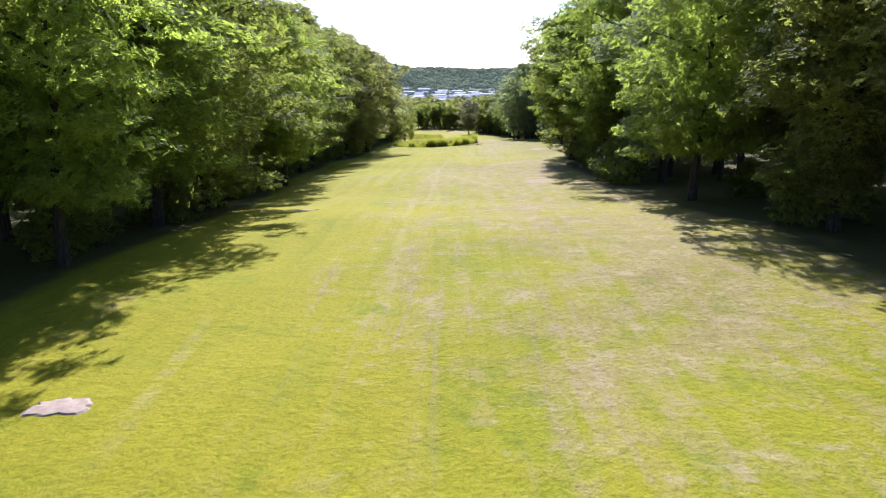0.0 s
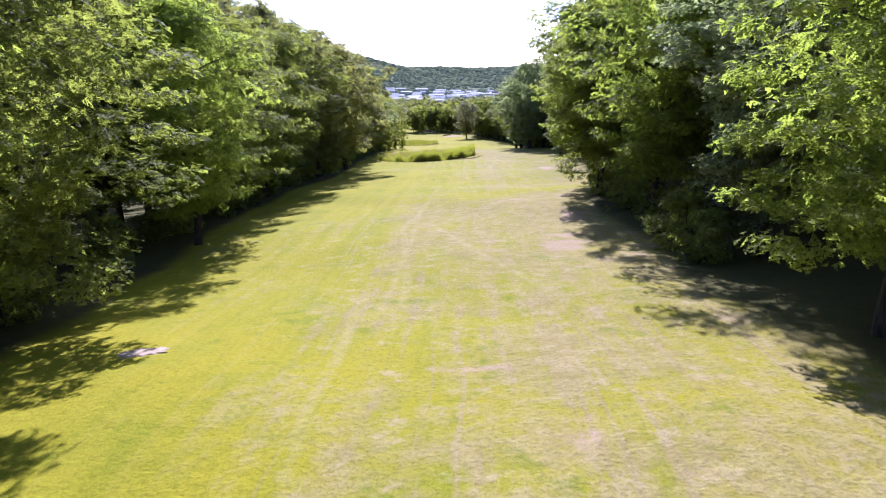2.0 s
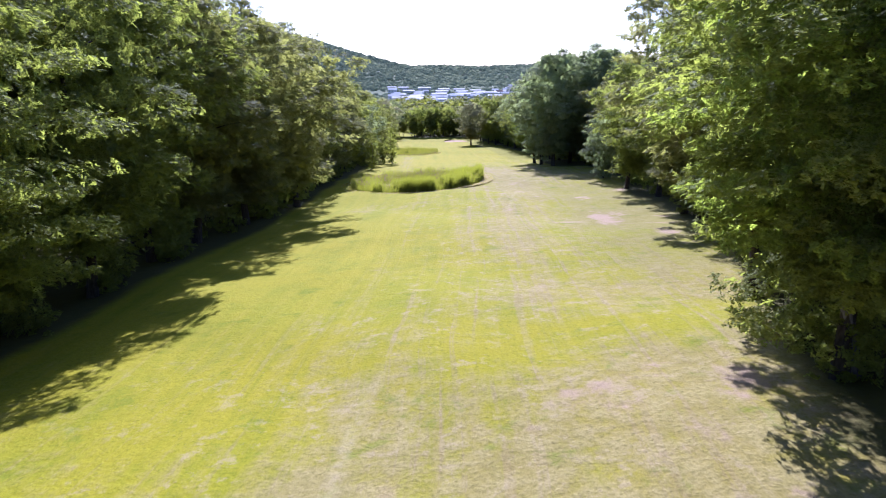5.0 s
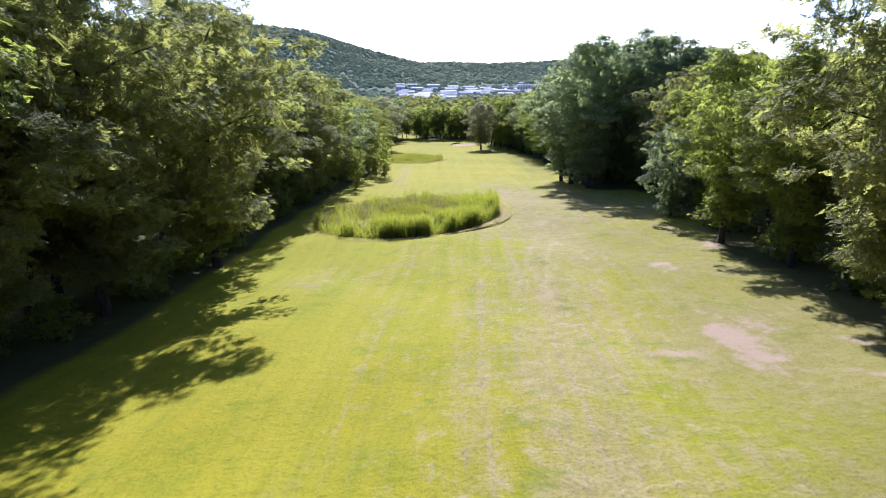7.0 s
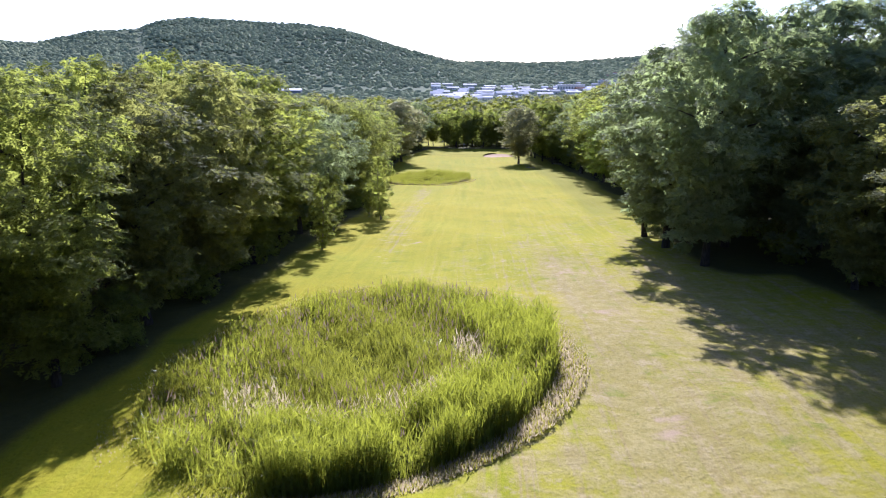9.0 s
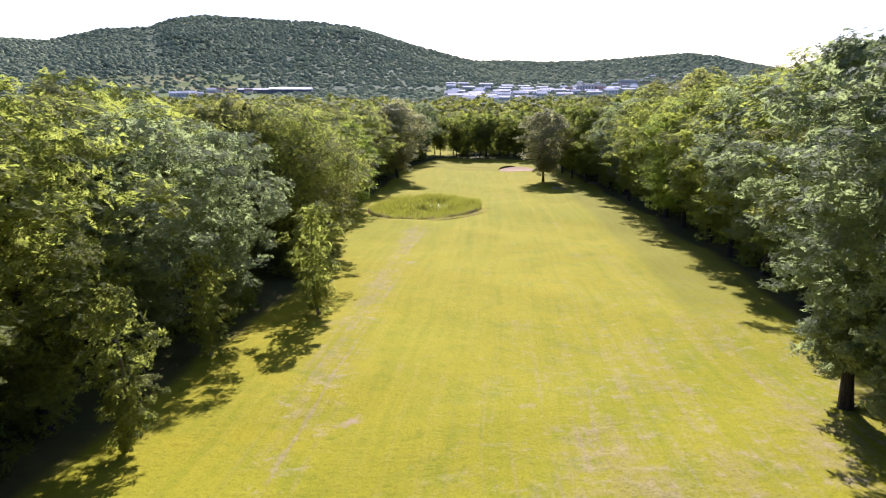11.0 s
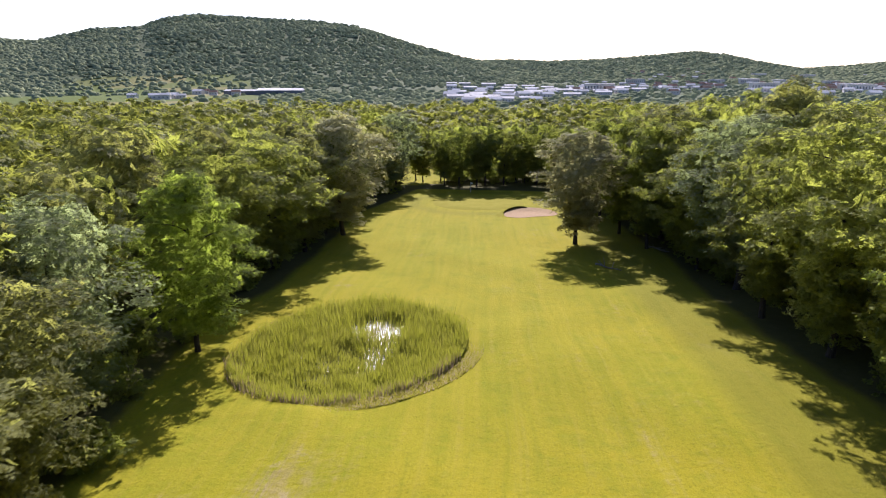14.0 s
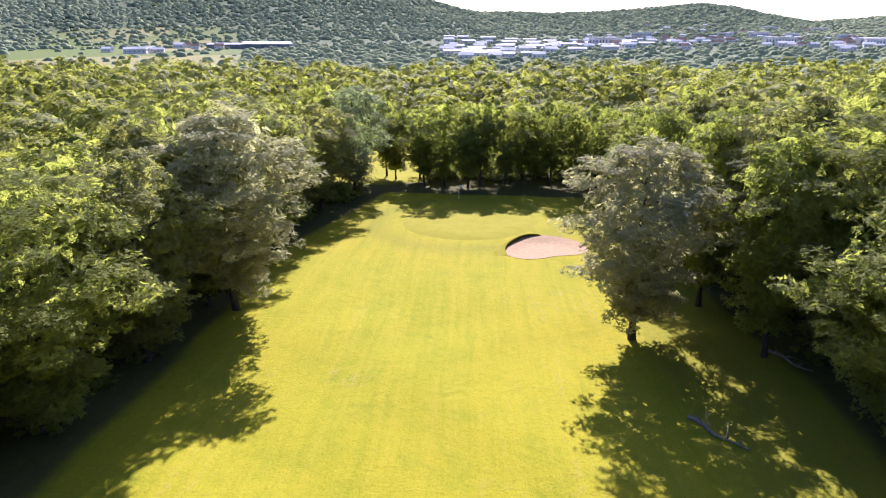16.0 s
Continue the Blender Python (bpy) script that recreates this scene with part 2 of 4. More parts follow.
    hill = k.mix(k.noise(p, 0.05, 6.0, 0.7), (0.06, 0.08, 0.045), (0.10, 0.12, 0.06))
    far = k.mix(k.ramp(field, 0.55, 0.8), crop, hill)
    col = k.mix(k.ramp(field, 0.1, 0.3), col, far)
    h = k.math("ADD", k.math("MULTIPLY", fine, 0.5), tuft)
    k.bump(h, 0.7, 0.12)
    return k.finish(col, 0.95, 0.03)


GROUND = ground_material()


def plain(name, a, b, scale=3.0, rough=0.8, spec=0.3, bump=0.02):
    k = Nodes(name)
    n = k.noise(k.where(), scale, 5.0, 0.6)
    if bump:
        k.bump(n, 0.6, bump)
    return k.finish(k.mix(k.ramp(n, 0.3, 0.7), a, b), rough, spec)


SAND = plain("sand", (0.25, 0.165, 0.085), (0.31, 0.21, 0.12), 2.5, 0.95, 0.1, 0.05)
SOIL = plain("bare_soil", (0.264, 0.198, 0.141), (0.36, 0.282, 0.216), 4.0, 0.95, 0.1, 0.04)
TURF_EDGE = plain("turf_edge", (0.035, 0.0315, 0.014), (0.091, 0.084, 0.028), 5.0, 0.95, 0.1, 0.06)
GREEN_TURF = plain("putting_green", (0.19, 0.175, 0.012), (0.22, 0.197, 0.02), 0.5, 0.95, 0.03, 0.0)
WHITE_PAINT = plain("white_paint", (0.74, 0.74, 0.72), (0.82, 0.82, 0.80), 0.2, 0.5, 0.4, 0.0)
ROOF_PALE = plain("pale_roof", (0.46, 0.435, 0.425), (0.72, 0.69, 0.67), 0.05, 0.85, 0.06, 0.0)
ROOF_RED = plain("tile_roof", (0.224, 0.12, 0.08), (0.32, 0.192, 0.136), 0.05, 0.8, 0.2, 0.0)
WALL_PALE = plain("pale_wall", (0.52, 0.47, 0.43), (0.70, 0.64, 0.60), 0.05, 0.8, 0.2, 0.0)
WALL_DARK = plain("dark_cladding", (0.10, 0.11, 0.13), (0.16, 0.17, 0.19), 0.05, 0.6, 0.3, 0.0)
WINDOW_DARK = plain("window_dark", (0.09, 0.095, 0.10), (0.13, 0.135, 0.14), 0.05, 0.3, 0.4, 0.0)


def reed_material(name, low, high, through_light):
    k = Nodes(name)
    leaf = k.add("ShaderNodeNewGeometry").outputs["Random Per Island"]
    big = k.noise(k.where(), 0.4, 3.0)
    f = k.math("ADD", k.math("MULTIPLY", leaf, 0.6), k.ramp(big, 0.35, 0.65, 0.0, 0.4))
    k.finish(k.mix(f, low, high), 0.5, 0.35)
    tr = k.add("ShaderNodeBsdfTranslucent")
    tr.inputs[0].default_value = (*through_light, 1)
    m = k.add("ShaderNodeMixShader")
    m.inputs[0].default_value = 0.45
    k.link(k.bsdf.outputs[0], m.inputs[1])
    k.link(tr.outputs[0], m.inputs[2])
    k.link(m.outputs[0], k.out.inputs[0])
    return k.mat


REED = reed_material("reed_green", (0.085, 0.106, 0.014), (0.185, 0.20, 0.03), (0.40, 0.43, 0.034))
REED_OLIVE = reed_material("reed_olive", (0.098, 0.098, 0.024), (0.19, 0.178, 0.05), (0.33, 0.33, 0.05))
STRAW = reed_material("dry_grass", (0.26, 0.21, 0.12), (0.38, 0.315, 0.205), (0.52, 0.43, 0.25))
REED_DEEP = reed_material("reed_deep_green", (0.078, 0.086, 0.014), (0.165, 0.168, 0.032), (0.32, 0.335, 0.03))
RIM_GRASS = reed_material("rim_grass", (0.165, 0.16, 0.02), (0.27, 0.245, 0.045), (0.42, 0.40, 0.05))
PLUME = reed_material("reed_plume", (0.195, 0.143, 0.104), (0.293, 0.234, 0.182), (0.195, 0.143, 0.091))

water_n = Nodes("pond_water")
water_n.bump(water_n.noise(water_n.where(), 5.0, 4.0), 0.8, 0.08)
WATER = water_n.finish((0.03, 0.035, 0.025), 0.36, 0.5)


# ---- mesh helpers ----
def quads(name, verts, material, ngon=4):
    """A mesh object's data from an (n, ngon, 3) array of separate faces."""
    verts = np.asarray(verts, dtype=np.float32).reshape(-1, ngon, 3)
    n = len(verts)
    me = bpy.data.meshes.new(name)
    me.vertices.add(n * ngon)
    me.vertices.foreach_set("co", verts.ravel())
    me.loops.add(n * ngon)
    me.loops.foreach_set("vertex_index", np.arange(n * ngon, dtype=np.int32))
    me.polygons.add(n)
    me.polygons.foreach_set("loop_start", np.arange(n, dtype=np.int32) * ngon)
    me.update(calc_edges=True)
    me.materials.append(material)
    return me


def indexed(name, verts, faces, material):
    """Mesh data from vertex and face arrays (all faces with the same corner count)."""
    verts, faces = np.asarray(verts, dtype=np.float32), np.asarray(faces, dtype=np.int32)
    me = bpy.data.meshes.new(name)
    me.vertices.add(len(verts))
    me.vertices.foreach_set("co", verts.ravel())
    me.loops.add(faces.size)
    me.loops.foreach_set("vertex_index", faces.ravel())
    me.polygons.add(len(faces))
    me.polygons.foreach_set("loop_start", np.arange(len(faces), dtype=np.int32) * faces.shape[1])
    me.update(calc_edges=True)
    me.materials.append(material)
    return me


def part(name, me, parent, label=""):
    ob = new(name, me)
    ob.parent = parent
    return tagged(ob, label)


def bm_mesh(name, bm, material):
    me = bpy.data.meshes.new(name)
    bm.to_mesh(me)
    bm.free()
    me.materials.append(material)
    return me


def unit(v):
    return v / np.maximum(np.linalg.norm(v, axis=-1, keepdims=True), 1e-6)


# ---- the lie of the land ----
LAND_Y = np.array([-40, 0, 18, 30, 42, 60, 90, 120, 150, 190, 220, 285, 310, 350, 390, 430.0])
LAND_Z = np.array([4.5, 4.64, 4.78, 4.86, 4.04, 2.34, 1.13, -0.69, -2.92, -4.68, -6.98, -12.43, -13.4, -15.61, -17.23, -18.3])
LAND_TILT = np.array([0.02, 0.022, 0.028, 0.035, 0.045, 0.056, 0.073, 0.063, 0.053, 0.028, 0.029, 0.03, 0.026, 0.007, 0.002, 0.0])
HUB = (-3.5, 228.5)  # the far land is laid out round this point, in bearings from 6.94 degrees left of +y
# bearing is given as 784 - 1254 tan(angle), rise in units of distance
RIDGE_A = np.array([[-1500, .02], [-300, .045], [0, .0423], [100, .0423], [200, .0598], [280, .0614], [320, .0734], [370, .0782], [560, .0758],
                    [640, .0678], [700, .0518], [760, .0359], [820, .0223], [900, .004], [1000, -.012], [1080, -.022]])
RIDGE_B = np.array([[300, .01], [800, .017], [880, .0195], [960, .0167], [1050, .0191], [1130, .0239], [1205, .0295], [1260, .0255], [1320, .0152],
                    [1395, .0056], [1480, .0096], [1568, .016], [2200, .025], [4000, .02]])


def near_height(x, y):
    z = 0
    for d in (-9, -4.5, 0, 4.5, 9):
        z = z + np.interp(y + d, LAND_Y, LAND_Z) + np.interp(y + d, LAND_Y, LAND_TILT) * np.clip(x, -40, 40)
    return z / 5


def smooth(a, lo, hi):
    s = np.clip((a - lo) / (hi - lo), 0, 1)
    return s * s * (3 - 2 * s)


def bearing(x, y):
    dx, dy = x - HUB[0], y - HUB[1]
    ang = np.arctan2(-dx, dy) - radians(6.94)
    ang = np.clip((ang + math.pi) % (2 * math.pi) - math.pi, -1.2, 1.2)
    return 784 - 1254 * np.tan(ang), np.hypot(dx, dy)


def rise(s):
    return 0.45 * s + 0.55 * s * s * (3 - 2 * s)


def height(x, y):
    """Ground height; x and y are arrays or numbers."""
    x, y = np.asarray(x, dtype=float), np.asarray(y, dtype=float)
    z = near_height(x, y)
    b, r = bearing(x, y)
    z = z + (-26.0 - z) * smooth(r, 330, 620) * smooth(y, 380, 520)
    top_a = -3.0 + np.interp(b, RIDGE_A[:, 0], RIDGE_A[:, 1]) * 2070
    top_b = -8.0 + np.interp(b, RIDGE_B[:, 0], RIDGE_B[:, 1]) * 3330
    rough = 6 * np.sin(x * 0.011 + 1.3 * np.sin(y * 0.007)) * np.sin(y * 0.009)
    za = (top_a + 26) * rise(np.clip((r - 1250) / 1050, 0, 1)) * (1 - 0.7 * smooth(r, 2350, 3400)) + rough * smooth(r, 1250, 1800)
    zb = (top_b + 26) * rise(np.clip((r - 2100) / 1600, 0, 1)) * (1 - 0.5 * smooth(r, 3750, 4800))
    ahead = smooth(y, 400, 900)
    return z + np.maximum(np.maximum(za, zb), 0) * ahead


def h1(x, y):
    return float(height(x, y))


# crown edges of the woods along the fairway
LEFT_Y = np.array([-30, 17, 26, 37, 50, 74, 96, 107, 120, 138, 150, 168, 200, 209, 241, 262, 280, 302, 314, 326, 378, 391, 407, 420.0])
LEFT_X = np.array([-12, -11.7, -11.9, -11.9, -12.3, -15.6, -17.3, -17, -16.5, -15.8, -16, -16.4, -15.6, -16.8, -17.6, -19.2, -25, -29, -30.5, -28, -31.5, -30, -27, -25])
RIGHT_Y = np.array([-30, 20, 27, 38, 51, 62, 82, 87, 110, 122, 135, 150, 162, 186, 208, 225, 270, 283, 298, 313, 326, 345, 385, 420.0])
RIGHT_X = np.array([13, 11.3, 10.1, 10.2, 7.1, 8.7, 7.9, 8.8, 15, 16.4, 16.8, 16.5, 19.5, 21, 18, 16, 17.6, 15.4, 16, 13.5, 12, 12, 6, 4])


def left_edge(y):
    return np.interp(y - 10, LEFT_Y, LEFT_X)


def right_edge(y):
    return np.interp(y - 10, RIGHT_Y, RIGHT_X)


def ground():
    """One sheet from under the fairway to the hills."""
    def axis(lo, hi, step, far_lo, far_hi, big):
        mid = list(np.arange(lo, hi + 0.01, step))
        s, v = step, hi
        while v < far_hi:
            s = min(s * 1.12, big)
            v += s
            mid.append(v)
        s, v = step, lo
        while v > far_lo:
            s = min(s * 1.12, big)
            v -= s
            mid.insert(0, v)
        return np.array(mid)
    xs, ys = axis(-34, 26, 1.0, -3900, 3900, 60), axis(-10, 425, 1.5, -700, 4700, 50)
    gx, gy = np.meshgrid(xs, ys)
    gz = height(gx, gy)
    near = (np.abs(gx) < 60) & (gy > -40) & (gy < 480)
    bumps = 0.10 * np.sin(gx * 0.45 + 2 * np.sin(gy * 0.13)) * np.sin(gy * 0.31 + 1.0) + 0.12 * np.sin(gx * 0.17 + gy * 0.21)
    gz = gz + np.where(near, bumps, 0) * (1 - smooth(gy, 355, 372))
    # the reed beds lie in shallow hollows
    for cx, cy, rx, ry, deep in ((-6.0, 178.5, 11.5, 16.5, 0.9), (-18.3, 308.6, 10.3, 13.5, 0.8)):
        d = np.hypot((gx - cx) / rx, (gy - cy) / ry)
        gz = gz - deep * (1 - smooth(d, 0.72, 0.98))
    nx, ny = len(xs), len(ys)
    i = np.arange(nx * ny).reshape(ny, nx)
    faces = np.stack([i[:-1, :-1], i[:-1, 1:], i[1:, 1:], i[1:, :-1]], -1).reshape(-1, 4)
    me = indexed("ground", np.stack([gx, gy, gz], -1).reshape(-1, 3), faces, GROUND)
    b, r = bearing(gx, gy)
    # woodland floor, reaching out far enough to darken the shaded grass under crowns
    wood = np.maximum(smooth(left_edge(gy + 8) - gx, 0.5, 7), smooth(gx - right_edge(gy + 8), 0.5, 7))
    wood = np.maximum(wood, smooth(gy, 413, 420))
    # the dark floor again, painting shade on the ground below the clump
    wood = np.maximum(wood, smooth(gx, 15.5, 21) * smooth(gy, 194, 202) * (1 - smooth(gy, 222, 228)))
    for cx, cy, rx, ry in ((-6.6, 178.5, 10.4, 15.6), (-18.3, 308.6, 9.9, 12.9)):
        wood = np.maximum(wood, 1 - smooth(np.hypot((gx - cx) / rx, (gy - cy) / ry), 0.8, 0.95))
    glade = (1 - smooth(np.abs(gx + 52), 20, 26)) * (1 - smooth(np.abs(gy - 450), 24, 30))
    glade = np.maximum(glade, (1 - smooth(np.abs(gx + 30), 4, 7)) * (1 - smooth(np.abs(gy - 436), 8, 12)))
    wood = wood * (1 - glade)
    dry = np.interp(gy, [-30, 10, 35, 60, 75, 95, 110, 125, 140, 160, 185, 215, 240, 300, 420],
                    [.26, .28, .38, .56, .7, .58, .3, .34, .36, .36, .42, .3, .2, .17, .14])
    dry = dry + np.interp(gx, [-18, -8, 0, 8, 18], [-.4, -.28, 0.05, .3, .4]) * np.interp(gy, [0, 40, 140, 200, 260], [.5, 1, 1, .6, .1])
    def bump(d, w):
        return np.exp(-(d / w) ** 2)
    dry = dry + 0.22 * bump(gx - np.interp(gy, [20, 50, 92], [-4.5, -3.6, -2.4]), 1.3) * smooth(gy, 48, 62) * (1 - smooth(gy, 88, 98))
    dry = dry + 0.75 * bump(np.hypot((gx - 9) / 1.6, (gy - 82) / 2.2), 3.2) - 0.45 * bump(gy - 93 - 0.25 * gx, 4.2) * smooth(gx, -3, 3)
    dry = dry + 0.4 * bump(np.hypot((gx + 10) / 4.5, (gy - 149) / 6.0), 1.0)
    for lx, up in ((5.8, 0.32), (3.6, 0.2), (1.2, 0.14), (-4.6, 0.16)):  # worn mower lanes
        dry = dry + up * bump(gx - lx - 0.012 * (gy - 130), 0.8) * smooth(gy, 100, 116) * (1 - smooth(gy, 160, 176))
    turns = np.hypot(gx - 2.4, (gy - 27.5) * 0.68)  # rings left by the mower turning on the tee
    dry = dry + 0.4 * bump(turns - 5.0, 0.7) + 0.3 * bump(turns - 7.4, 0.7) + 0.3 * bump(turns - 2.8, 0.7)
    dry = dry + 0.45 * bump(gx - np.interp(gy, [145, 165, 185, 200, 218], [9.5, 8.8, 8.2, 6.0, 3.0]), 2.3) * smooth(gy, 140, 160) * (1 - smooth(gy, 205, 225))
    dry = dry + 0.45 * bump(gx - np.interp(gy, [200, 217, 250, 277, 292], [-10, -11.6, -14.2, -16, -17.5]), 1.5) * smooth(gy, 198, 215) * (1 - smooth(gy, 284, 294))
    dry = dry + 0.5 * bump(np.hypot((gx - 14) / 1.3, (gy - 130) / 2.0), 3.5)
    dry = dry - 0.3 * bump(gx - np.interp(gy, [255, 283, 312, 336], [12.5, 11.5, 9.5, 6.0]), 1.2) * smooth(gy, 250, 265)
    far = smooth(gy, 540, 640)
    clear = smooth(b, 120, 170) * (1 - smooth(b, 440, 480)) * (1 - smooth(r, 1440, 1520))
    meadow = (1 - smooth(b, 460, 500)) * (1 - smooth(r, 1150, 1250))
    field = far * (0.4 + 0.6 * (1 - np.maximum(meadow, clear)))
    zone = me.color_attributes.new("zone", "FLOAT_COLOR", "POINT")
    zone.data.foreach_set("color", np.stack([wood * (1 - far), np.clip(dry, 0, 1) * (1 - far), field, np.ones_like(field)], -1).astype(np.float32).ravel())
    # worn spots: x, y, half width, half length
    worn = 0 * gx
    for cx, cy, rx, ry in ((13.6, 128.8, 1.9, 6.0), (16.4, 119.5, 1.4, 2.2), (14.6, 147.0, 1.2, 3.0), (21.0, 155.0, 2.5, 3.0), (9.4, 78.0, 1.6, 4.0), (10.6, 88.0, 1.6, 2.5), (7.2, 66.5, 2.4, 2.5),
                           (14.7, 128.4, 1.5, 2.0), (-9.2, 216.2, 1.1, 0.7), (-12.7, 260.0, 0.9, 1.6), (3.4, 38.9, 1.6, 1.2), (2.3, 44.3, 2.8, 0.7), (7.2, 66.0, 1.5, 1.5), (5.4, 15.0, 1.1, 0.9)):
        worn = np.maximum(worn, 0.75 * bump(np.hypot((gx - cx) / rx, (gy - cy) / ry), 1.0))
    longer_or_shaded = smooth(gx - np.interp(gy, [200, 255, 283, 312, 336, 400], [9.5, 12.3, 11.2, 9.5, 6.0, 0.0]), -0.8, 1.4) * smooth(gy, 225, 250)
    # right side: rough-grass colour also painted darker for tree shade and vignette
    longer_or_shaded = np.maximum(longer_or_shaded, 0.75 * smooth(gx - np.interp(gy, [100, 150, 180], [9.0, 10.0, 11.0]), -2, 4) * smooth(gy, 98, 112) * (1 - smooth(gy, 160, 178)))
    longer_or_shaded = np.maximum(longer_or_shaded, 0.8 * bump(np.hypot((gx + 14) / 13.5, (gy - 398) / 14.5) - 1.0, 0.14) * smooth(gy, 370, 384))
    along = me.color_attributes.new("run", "FLOAT_COLOR", "POINT")
    mid = sum(np.interp(gy + d, [-40, 165, 217, 265, 300, 350, 400, 460], [0.5, 0.8, -2.8, -4.5, -6.5, -10.0, -14.0, -18.0]) for d in (-16, -8, 0, 8, 16)) / 5
    along.data.foreach_set("color", np.stack([gx - mid, gy, worn, longer_or_shaded], -1).astype(np.float32).ravel())
    return tagged(new("ground", me), "sunlit mown fairway grass with straw-dry patches, running out to valley fields and hills", "ground", kind="structure")


ground()


# ---- trees ----
def tube(points, radii, sides=6):
    """Vertices and quads of a tapered tube along points."""
    points, radii = np.asarray(points, dtype=float), np.asarray(radii, dtype=float)
    n = len(points)
    d = unit(np.gradient(points, axis=0))
    ref = np.where(np.abs(d[:, 2:3]) > 0.9, [[1.0, 0, 0]], [[0, 0, 1.0]])
    u = unit(np.cross(d, ref))
    w = np.cross(d, u)
    a = np.linspace(0, 2 * np.pi, sides, endpoint=False)
    ring = points[:, None] + radii[:, None, None] * (np.cos(a)[None, :, None] * u[:, None] + np.sin(a)[None, :, None] * w[:, None])
    i = np.arange(n * sides).reshape(n, sides)
    j = np.roll(i, -1, axis=1)
    faces = np.stack([i[:-1], j[:-1], j[1:], i[1:]], -1).reshape(-1, 4)
    return ring.reshape(-1, 3), faces


def leaves(rng, centre, out, size, up=0.8, lean=0.2, jitter=0.36):
    """Pointed leaf sprigs at centre; out is each one's outward direction."""
    n = len(centre)
    normal = unit(out * (lean + 0.3) + np.array([0, 0, up]) + rng.normal(0, jitter, (n, 3)))
    along = unit(np.cross(normal, rng.normal(0, 1, (n, 3))))
    side = np.cross(normal, along)
    ln = size * 1.2 * rng.uniform(0.7, 1.35, (n, 1))
    wd = ln * rng.uniform(0.6, 0.9, (n, 1))
    return np.stack([centre - along * ln * 0.4 - side * wd * 0.5, centre - along * ln * 0.4 + side * wd * 0.5, centre + along * ln * 0.6], 1)


PROFILES = {  # relative crown radius from its foot to its top
    "broad": ([0, 0.12, 0.35, 0.6, 0.82, 0.95, 1.0], [0.28, 0.42, 0.76, 1.0, 0.9, 0.52, 0.16]),
    "layered": ([0, 0.1, 0.3, 0.55, 0.8, 1.0], [0.42, 0.65, 0.92, 1.0, 0.64, 0.13]),
    "oval": ([0, 0.15, 0.4, 0.65, 0.85, 1.0], [0.25, 0.44, 0.8, 1.0, 0.76, 0.16]),
    "dome": ([0, 0.4, 0.7, 0.9, 1.0], [0.75, 1.0, 0.85, 0.5, 0.15]),
}


def crown_points(rng, tall, radius, foot, profile, lobes, sprays, per, flat, upward=0.4):
    """Leaf centres and outward directions of a billowing crown: boughs, sprays on each bough, leaves in each spray; also the bough centres."""
    us, rs = PROFILES[profile]
    u = (np.arange(lobes) + rng.uniform(0.1, 0.9, lobes)) / lobes
    th = np.arange(lobes) * 2.4 + rng.uniform(-0.7, 0.7, lobes)
    size = radius * rng.uniform(0.3, 0.47, lobes) * np.interp(u, [0, 0.5, 1], [1.0, 1.05, 0.75])
    rr = np.maximum(radius * np.interp(u, us, rs) * rng.uniform(0.85, 1.12, lobes) - 0.75 * size, 0.05 * radius)
    c = np.stack([rr * np.cos(th), rr * np.sin(th), foot + (tall - foot) * (0.05 + 0.88 * u)], 1)
    out = np.stack([np.cos(th), np.sin(th), 0 * th], 1)
    k = np.repeat(np.arange(lobes), sprays)
    d = unit(rng.normal(0, 1, (len(k), 3)) + out[k] * 0.55 + np.array([0, 0, upward]))
    off = d * (size[k] * rng.uniform(0.7, 1.08, len(k)))[:, None]
    away = np.maximum((off * out[k]).sum(1), 0)
    off[:, 2] = off[:, 2] * flat - (1 - flat) * 0.45 * away
    sc = c[k] + off
    q = np.repeat(np.arange(len(k)), per)
    spray = radius * rng.uniform(0.09, 0.16, len(k))
    o = unit(rng.normal(0, 1, (len(q), 3))) * rng.uniform(0.2, 1.0, (len(q), 1)) ** 0.6
    o[:, 2] *= 0.55 * (0.5 + 0.5 * flat)
    p = sc[q] + o * spray[q][:, None] * 1.25
    p[:, 2] = np.maximum(p[:, 2], 0.15)
    return p, unit(d[q] + 0.4 * o), c


